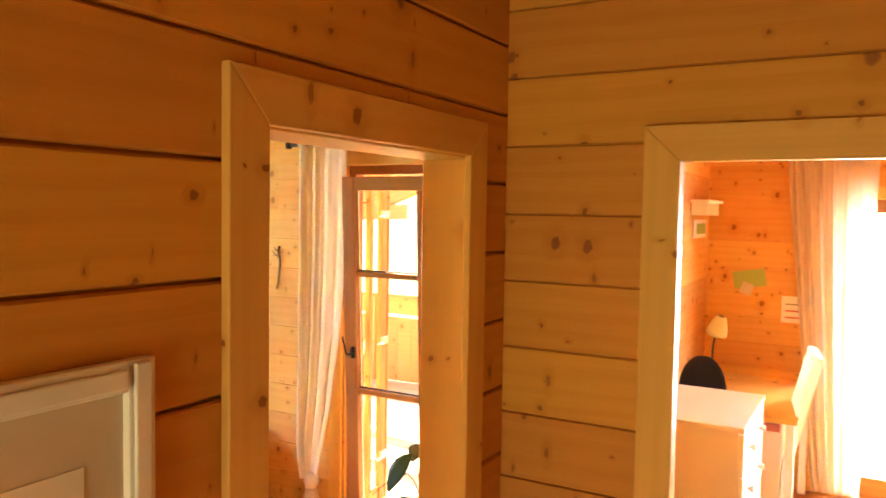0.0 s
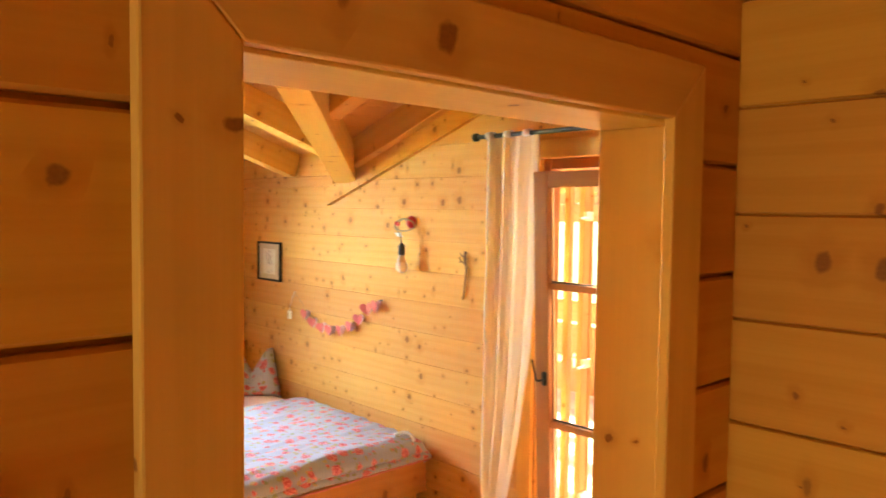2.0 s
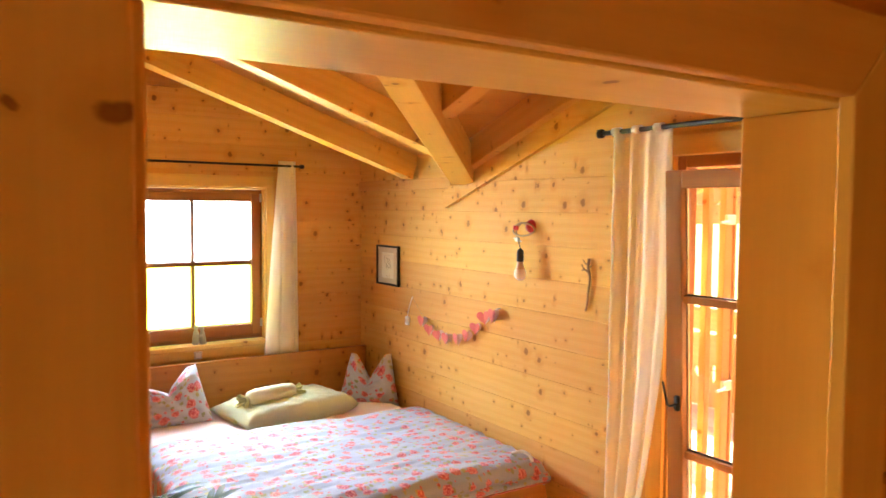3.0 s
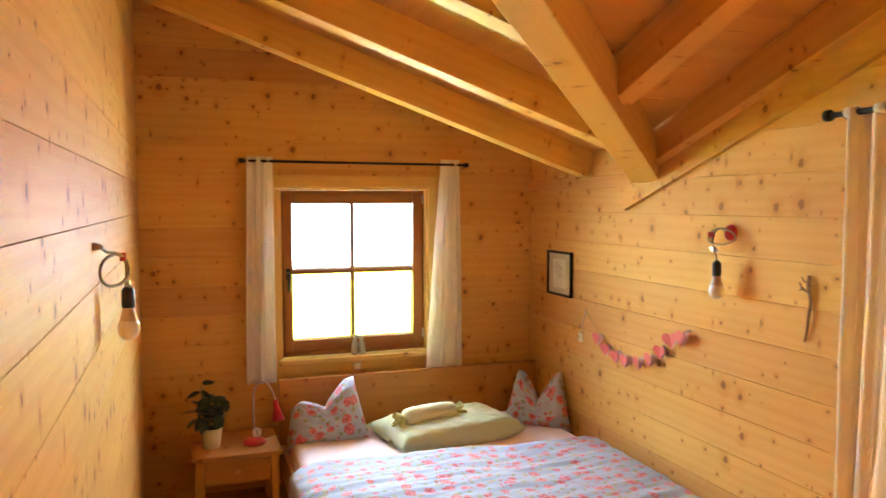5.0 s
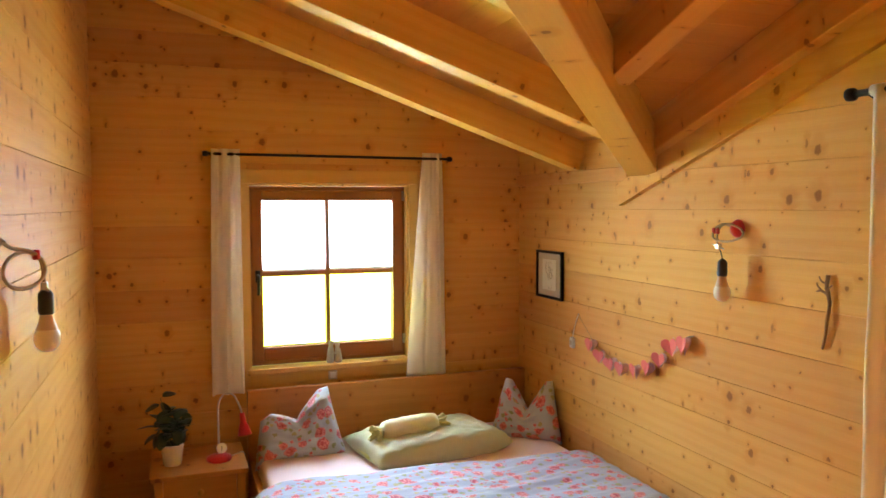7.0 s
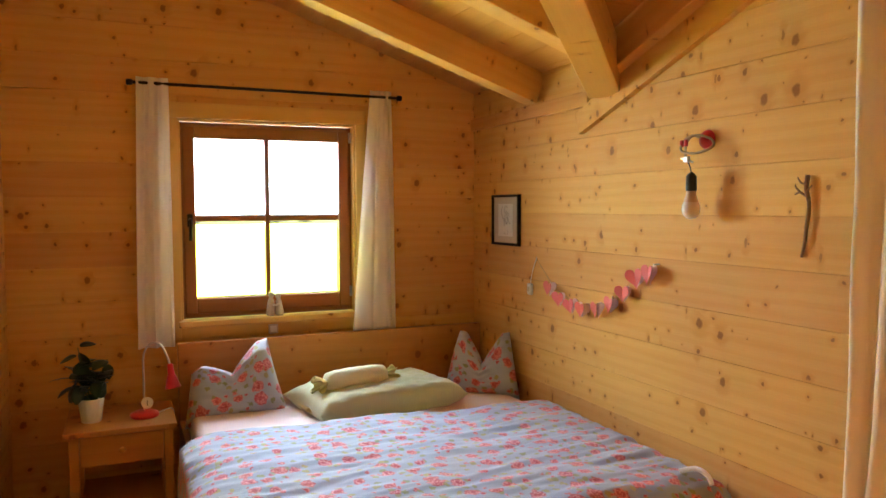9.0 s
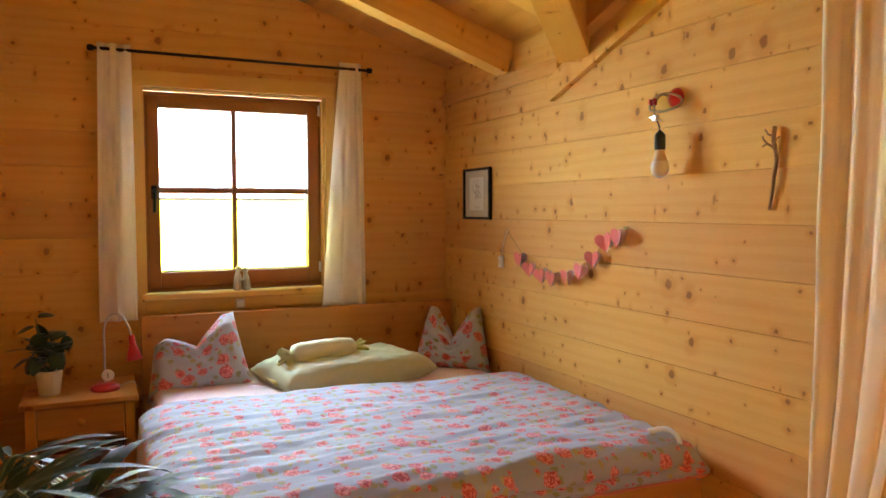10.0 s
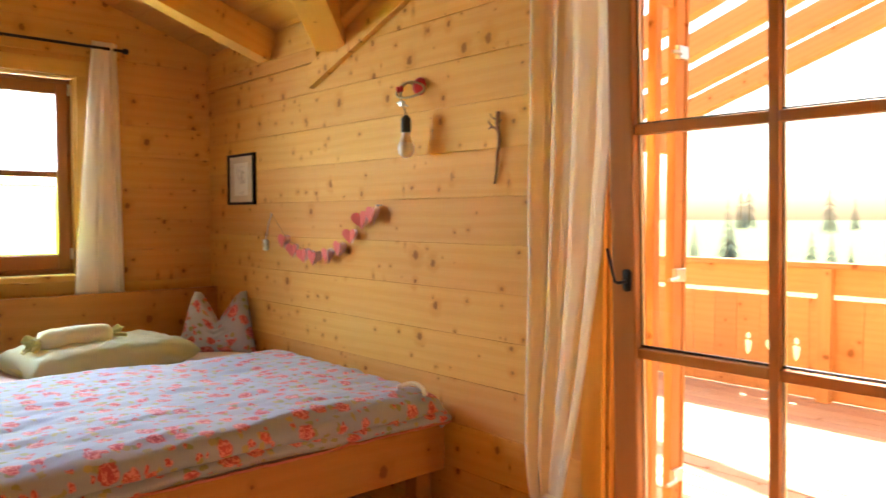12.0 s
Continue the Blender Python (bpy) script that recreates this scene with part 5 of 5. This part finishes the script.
# twig
tw = thing("twig", "forked brown twig hung on the log wall", "twig", (-3.05, YG - 0.0075, 1.5))
part("stem", tube(curve_points([(0.004, 0, 0.128), (0.004, -0.006, 0.085), (0.012, 0, 0.03), (0.008, -0.006, -0.03), (-0.002, 0, -0.08), (-0.014, 0, -0.13)], 20), 0.0072, 8, 0.0045), "twigwood", tw, "", True)
for pts, rad in (([(0.006, -0.002, 0.06), (-0.014, -0.012, 0.074), (-0.034, -0.01, 0.068)], 0.005), ([(0.006, 0.0, 0.07), (0.016, -0.012, 0.082), (0.030, -0.01, 0.096)], 0.0045),
                 ([(0.004, 0.0, 0.10), (-0.010, -0.012, 0.104), (-0.022, -0.014, 0.122)], 0.004), ([(-0.012, -0.012, 0.074), (-0.026, -0.016, 0.09), (-0.030, -0.014, 0.10)], 0.0035),
                 ([(0.010, 0.0, 0.045), (0.020, -0.010, 0.05), (0.024, -0.012, 0.06)], 0.004)):
    part("fork", tube(curve_points(pts, 8), rad, 7, rad * 0.5), "twigwood", tw, "", True)

# figurine on the sill: a plain pair of shapes in one mesh
fig = joined(moved(lathe([(0.020, 0), (0.023, 0.01), (0.021, 0.05), (0.017, 0.085), (0.009, 0.098), (0.016, 0.110), (0.017, 0.122), (0.008, 0.134)], 16), pose(0, -0.026, 0, -4, 0, 0)),
             moved(lathe([(0.021, 0), (0.024, 0.012), (0.020, 0.045), (0.016, 0.078), (0.009, 0.090), (0.015, 0.101), (0.016, 0.113), (0.007, 0.125)], 16), pose(0, 0.026, 0, 4, 0, 0)),
             tube([(0.012, -0.02, 0.07), (0.02, 0.0, 0.055), (0.012, 0.02, 0.066)], 0.006, 8))
fg = link_mesh("figurine", fig, "glaze", True)
fg.matrix_basis = pose(XW - 0.008, 1.575, 0.9385)
tagged(fg, "small grey-glazed pottery figurine on the window sill", "figurine")
ol = thing("wall_outlet", "small cream outlet below the window sill", "outlet", (XW + 0.0125, 1.56, 0.868))
part("plate", box(0, 0.008, -0.026, 0.026, -0.026, 0.026, 0.003), "mat", ol)
part("insert", box(0.008, 0.011, -0.017, 0.017, -0.017, 0.017, 0.002), "white", ol)

# leafy plant beside the doorway
lp = thing("potted_plant", "broad-leaved green plant on a white stand by the doorway", "plant", (-1.22, 1.50, 0.0))
part("stand", lathe([(0.13, 0), (0.13, 0.02), (0.05, 0.05), (0.045, 0.50), (0.14, 0.53), (0.14, 0.555)], 24), "white", lp, "white plant stand", True)
part("pot", moved(lathe([(0.08, 0), (0.11, 0.14), (0.115, 0.15), (0.10, 0.15), (0.09, 0.12), (0, 0.12)], 24, False), pose(0, 0, 0.556)), "ceramic", lp, "white pot", True)
rng = random.Random(21)
for k in range(13):
    a = k * 2.4
    r = rng.uniform(0.06, 0.17)
    e = Vector((r * math.cos(a), r * math.sin(a), rng.uniform(0.86, 1.10)))
    part("stem", tube(curve_points([(0.01 * math.cos(a), 0.01 * math.sin(a), 0.67), e * 0.5 + Vector((0, 0, 0.42)), e], 8), 0.003, 6, 0.002), "stem", lp, "", True)
    lf = part("leaf", leaf_bm(0.13, 0.075, 0.35), "palm", lp, "", True)
    lf.matrix_basis = Matrix.Translation(e) @ pose(0, 0, 0, rng.uniform(-20, 20), rng.uniform(5, 40), math.degrees(a))
    thicken(lf, 0.0008)

# ---------- hallway picture ----------
hp = thing("picture", "large watercolour sketch in a white moulded frame", "picture", (XD1, 0.045, 1.657))
FW, FH, fb = 0.56, 0.72, 0.042


def hframe(nm, y0, y1, z0, z1):
    part(nm, joined(box(0.0, 0.020, y0, y1, z0, z1, 0.003)), "white", hp)
    hgt = z1 - z0
    if hgt > y1 - y0:
        part("moulding", box(0.020, 0.027, y0 + 0.006, y1 - 0.010, z0 + 0.004, z1 - 0.004, 0.003), "white", hp)
    else:
        part("moulding", box(0.020, 0.027, y0 + 0.004, y1 - 0.004, z0 + 0.006, z1 - 0.010, 0.003), "white", hp)


hframe("frame_side", -fb, 0, -FH, 0)
hframe("frame_side", -FW, -FW + fb, -FH, 0)
hframe("frame_rail", -FW + fb, -fb, -fb, 0)
hframe("frame_rail", -FW + fb, -fb, -FH, -FH + fb)
part("mount", box(0.004, 0.008, -FW + fb, -fb, -FH + fb, -fb, 0), "mat", hp, "cream mount card")
part("sheet", box(0.0085, 0.010, -FW + 0.10, -0.10, -FH + 0.12, -0.125, 0), "paper", hp, "drawing paper")
rng = random.Random(4)
for k in range(16):
    c = Vector((0.0112, -0.21 + rng.uniform(-0.07, 0.07), -0.25 + rng.uniform(-0.11, 0.06)))
    a = rng.uniform(0.8, 2.0)
    pts = [c + Vector((0, math.cos(a + 0.2 * t) * 0.012 * t, math.sin(a + 0.16 * t) * 0.014 * t - 0.03)) for t in range(7)]
    part("pencil_line" if k % 4 else "brush_stroke", tube(pts, 0.0013 if k % 4 else 0.005, 5), ("pencil", "redwash", "pencil", "blue", "redwash", "pencil")[k % 6], hp)

# ---------- study ----------
dresser = thing("dresser", "white lacquered chest of drawers in the study", "dresser", (-0.70, 3.30, 0.0))
part("carcass", box(-0.26, 0.245, -0.36, 0.36, 0.05, 0.875, 0.003), "white", dresser)
part("top", box(-0.27, 0.27, -0.375, 0.375, 0.876, 0.90, 0.003), "white", dresser)
for k in range(4):
    z0 = 0.07 + k * 0.20
    part("drawer", box(0.246, 0.266, -0.35, 0.35, z0, z0 + 0.193, 0.003), "white", dresser)
    for yy in (-0.18, 0.18):
        part("knob", moved(lathe([(0.008, 0), (0.01, 0.012), (0.018, 0.02), (0.015, 0.03), (0, 0.032)], 12, False), pose(0.266, yy, z0 + 0.10, 0, 90, 0)), "white", dresser, "white round knob", True)
for xx in (-0.24, 0.2):
    for yy in (-0.34, 0.30):
        part("foot", box(xx, xx + 0.04, yy, yy + 0.04, 0, 0.05, 0.002), "white", dresser)
desk = thing("desk", "white desk with pine top along the study wall", "desk", (-0.62, 4.36, 0.0))
part("tabletop", box(-0.36, 0.34, -0.55, 0.56, 0.72, 0.748, 0.004), "trim", desk, "pale pine top")
for xx in (-0.33, 0.28):
    for yy in (-0.52, 0.49):
        part("leg", box(xx, xx + 0.045, yy, yy + 0.045, 0, 0.719, 0.003), "white", desk)
part("drawer_unit", box(-0.05, 0.26, -0.50, -0.10, 0.08, 0.719, 0.004), "white", desk, "white drawer unit")
part("panel", box(-0.04, 0.25, -0.508, -0.501, 0.66, 0.705, 0.001), "redwash", desk, "red strip")
part("side_panel", box(-0.36, -0.33, -0.54, 0.55, 0.05, 0.70, 0.003), "white", desk)
sc = thing("swivel_chair", "navy office chair pushed under the desk", "chair", (-0.80, 3.92, 0.0))


def back_fn(u, v):
    a = 2 * math.pi * u
    r = 0.5 * math.sin(math.pi * (0.02 + 0.96 * v))
    return Vector((0.135 * 2 * r * math.cos(a), 0.035 * 2 * r * math.sin(a), 0.82 - 0.21 * math.cos(math.pi * v)))


part("backrest", sheet(back_fn, 24, 16), "navy", sc, "rounded navy backrest", True)
part("seat", lathe([(0.18, 0.44), (0.22, 0.46), (0.22, 0.50), (0.18, 0.52)], 24), "navy", sc, "navy seat", True)
part("column", lathe([(0.03, 0.06), (0.03, 0.44)], 12), "black", sc)
part("back_bar", tube([(0, 0.0, 0.47), (0, 0.03, 0.60), (0, 0.0, 0.66)], 0.012, 8), "black", sc)
for k in range(5):
    a = k * 2 * math.pi / 5
    part("spoke", tube([(0, 0, 0.08), (0.24 * math.cos(a), 0.24 * math.sin(a), 0.05)], 0.016, 8, 0.010), "black", sc)
    part("castor", moved(lathe([(0.012, -0.012), (0.025, -0.008), (0.025, 0.008), (0.012, 0.012)], 12), pose(0.24 * math.cos(a), 0.24 * math.sin(a), 0.0255, 90, 0, k * 72)), "blackplastic", sc)
tl = thing("table_lamp", "small cream-shaded lamp on the study desk", "lamp", (-0.87, 4.62, 0.748))
part("base", lathe([(0.07, 0), (0.07, 0.012), (0.02, 0.02)], 20), "steel", tl)
part("stem", tube(curve_points([(0, 0, 0.018), (0.0, 0.0, 0.22), (0.03, -0.02, 0.34)], 12), 0.007, 8), "black", tl)
part("shade", moved(lathe([(0.02, 0.07), (0.036, 0.062), (0.064, -0.02), (0.068, -0.06), (0.065, -0.06), (0.034, 0.055)], 22, False), pose(0.035, -0.02, 0.37, 12, 14, 0)), "cream", tl, "cream bell shade", True)
hp2 = thing("pen_pot", "small glass jar of pens on the study desk", "jar", (-0.92, 4.28, 0.748))
part("jar", lathe([(0.035, 0), (0.038, 0.004), (0.038, 0.09), (0.034, 0.095)], 18), "steel", hp2)
for k in range(5):
    part("pen", tube([(0.012 * math.cos(k), 0.012 * math.sin(k), 0.09), (0.03 * math.cos(k * 1.3), 0.03 * math.sin(k * 1.3), 0.17)], 0.004, 6), ("red", "blue", "black", "greenpaper", "mat")[k], hp2)
dc = thing("dining_chair", "tall chair in a white slipcover at the study desk", "chair", (-0.37, 4.10, 0.0), 8)


def cover(u, v):
    return Vector((-0.02 + 0.17 * v, -0.21 + 0.42 * u, 0.36 + 0.72 * v))


cb = part("back_cover", sheet(cover, 12, 14), "curtain", dc, "white cloth back cover", True)
thicken(cb, 0.05, 0)
part("seat", box(-0.40, 0.03, -0.21, 0.21, 0.41, 0.47, 0.015), "curtain", dc, "white cloth seat")
part("skirt", box(-0.395, 0.025, -0.205, 0.205, 0.28, 0.409, 0.01), "curtain", dc)
for xx in (-0.38, -0.01):
    for yy in (-0.19, 0.16):
        part("leg", box(xx, xx + 0.035, yy, yy + 0.035, 0, 0.279, 0.003), "furn", dc)
# papers on the study wall
gp = thing("wall_paper_note", "green sheet with a small note pinned aslant", "paper", (-0.70, 4.949, 1.415))
part("sheet", moved(box(-0.105, 0.105, -0.002, 0, -0.06, 0.06, 0), pose(0, 0, 0, 0, -9, 0)), "greenpaper", gp, "green paper")
part("note", moved(box(-0.038, 0.038, -0.0045, -0.0025, -0.04, 0.04, 0), pose(-0.015, 0, -0.07, 0, 20, 0)), "mat", gp, "cream note")
wp = thing("wall_calendar", "white printed sheet pinned to the study wall", "paper", (-0.40, 4.949, 1.22))
part("sheet", box(-0.09, 0.09, -0.002, 0, -0.09, 0.09, 0), "paper", wp)
for k in range(3):
    part("text_bar", box(-0.065, 0.065, -0.0032, -0.0022, 0.03 - k * 0.045, 0.042 - k * 0.045, 0), "redwash" if k else "pencil", wp)
shf = thing("wall_shelf", "small white shelf on the study side wall", "shelf", (-0.984, 4.55, 1.93))
part("board", box(0, 0.12, -0.25, 0.25, 0, 0.02, 0.002), "white", shf)
part("bracket", box(0, 0.10, -0.20, -0.18, -0.08, -0.001, 0.002), "white", shf)
part("bracket", box(0, 0.10, 0.18, 0.20, -0.08, -0.001, 0.002), "white", shf)
sg = thing("picture", "small green and white picture on the study side wall", "picture", (-0.984, 4.6, 1.76))
part("frame", box(0, 0.012, -0.20, 0.20, -0.06, 0.06, 0.003), "white", sg)
part("print", box(0.0122, 0.014, -0.13, 0.17, -0.035, 0.035, 0), "greenpaper", sg)

# glazed door of the study with sheer curtains
sd = thing("door_4", "bright glazed study door behind sheer curtains", "door", kind="structure")
for u0, u1 in ((-0.119, -0.03), (0.96, 1.049)):
    bar("stile", u0, u1, 5.0, 5.06, 0.0, 1.969, "larch", sd)
bar("rail", -0.03, 0.96, 5.0, 5.06, 1.88, 1.969, "larch", sd)
bar("rail", -0.03, 0.96, 5.0, 5.06, 0.0, 0.14, "larch", sd)
pane(sd, -0.03, 0.96, 5.028, 5.032, 0.14, 1.88)
for u0, u1 in ((-0.205, -0.12), (1.05, 1.135)):
    bar("casing", u0, u1, 4.93, 4.95, 0.0, 2.05, "trim", sd)
bar("casing", -0.12, 1.05, 4.93, 4.95, 1.97, 2.05, "trim", sd)
rod("curtain_rod", (-0.70, 4.86, 2.46), (1.5, 4.86, 2.46), 0.01, "black curtain rod in the study")
drape("curtain", (0, 4.86, 0), (1, 0, 0), (0, 1, 0), 2.45, 0.04, lambda s: -0.50 + 0.24 * s, lambda s: 0.06 - 0.05 * s, 0.03, 6, "sheer", "sheer white voile curtain drawn aside", 0.9)

# ---------- outdoors ----------
bm = bmesh.new()
bmesh.ops.create_grid(bm, x_segments=60, y_segments=60, size=900)
for v in bm.verts:
    d = v.co.length
    if d > 60:
        v.co.z = 0.8 * wave_noise(v.co.x, v.co.y, 0.006, 3.0) * min(1, (d - 60) / 60)
ob = link_mesh("ground", bm, "grass", True)
ob.location = (0, 0, -2.9)
tagged(ob, "sunlit green meadow stretching to the horizon", "meadow", kind="structure")


def fir(height, seed):
    rng = random.Random(seed)
    root = thing("fir_tree", "dark green fir tree at the meadow's edge, see-through in place of haze", "tree", group="trees beyond the meadow")
    part("trunk", tube([(0, 0, -0.3), (0.02, 0, height * 0.5), (0, 0, height * 0.97)], height * 0.008, 7, height * 0.001), "bark", root, "brown trunk")
    bm = bmesh.new()
    tiers = 17
    for t in range(tiers):
        f = t / (tiers - 1)
        zc = height * (0.10 + 0.87 * f)
        reach = height * 0.20 * (1 - f) ** 0.85 + 0.12
        n = int(6 + 9 * (1 - f))
        for i in range(n):
            a = 2 * math.pi * (i + rng.random() * 0.7) / n
            r = reach * rng.uniform(0.65, 1.12)
            w = r * rng.uniform(0.22, 0.34)
            d = Vector((math.cos(a), math.sin(a), 0))
            s = Vector((-d.y, d.x, 0))
            zz = zc + rng.uniform(-0.03, 0.03) * height
            p = [Vector((0, 0, zz + 0.3 * w)), d * r * 0.55 + s * w + Vector((0, 0, zz - r * 0.22)), d * r + Vector((0, 0, zz - r * 0.5)),
                 d * r * 0.55 - s * w + Vector((0, 0, zz - r * 0.22)), d * r * 0.5 + Vector((0, 0, zz - r * 0.02))]
            vs = [bm.verts.new(q) for q in p]
            for q in ((0, 1, 4), (1, 2, 4), (2, 3, 4), (3, 0, 4)):
                bm.faces.new([vs[e] for e in q])
    # see-through crown material imitates haze
    part("crown", bm, "fir", root, "drooping tiers of needles, half transparent to imitate haze")
    return root


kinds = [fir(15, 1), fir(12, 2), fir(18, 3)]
spots = random.Random(7)
placed = [(-36.2, 67.0, 0.42), (-39.0, 66.0, 0.34), (-38.4, 72.0, 0.27), (-28.5, 71.0, 0.22), (-26.5, 70.0, 0.19), (-31.5, 74.0, 0.2)]
for i in range(26):
    a = radians(spots.uniform(62, 118))
    d = spots.uniform(150, 210)
    placed.append((d * -math.sin(a), 3 + d * math.cos(a), spots.uniform(0.7, 1.2)))
for i in range(14):
    a = radians(spots.uniform(8, 60))
    d = spots.uniform(210, 300)
    placed.append((d * -math.sin(a), d * math.cos(a), spots.uniform(0.6, 1.1)))
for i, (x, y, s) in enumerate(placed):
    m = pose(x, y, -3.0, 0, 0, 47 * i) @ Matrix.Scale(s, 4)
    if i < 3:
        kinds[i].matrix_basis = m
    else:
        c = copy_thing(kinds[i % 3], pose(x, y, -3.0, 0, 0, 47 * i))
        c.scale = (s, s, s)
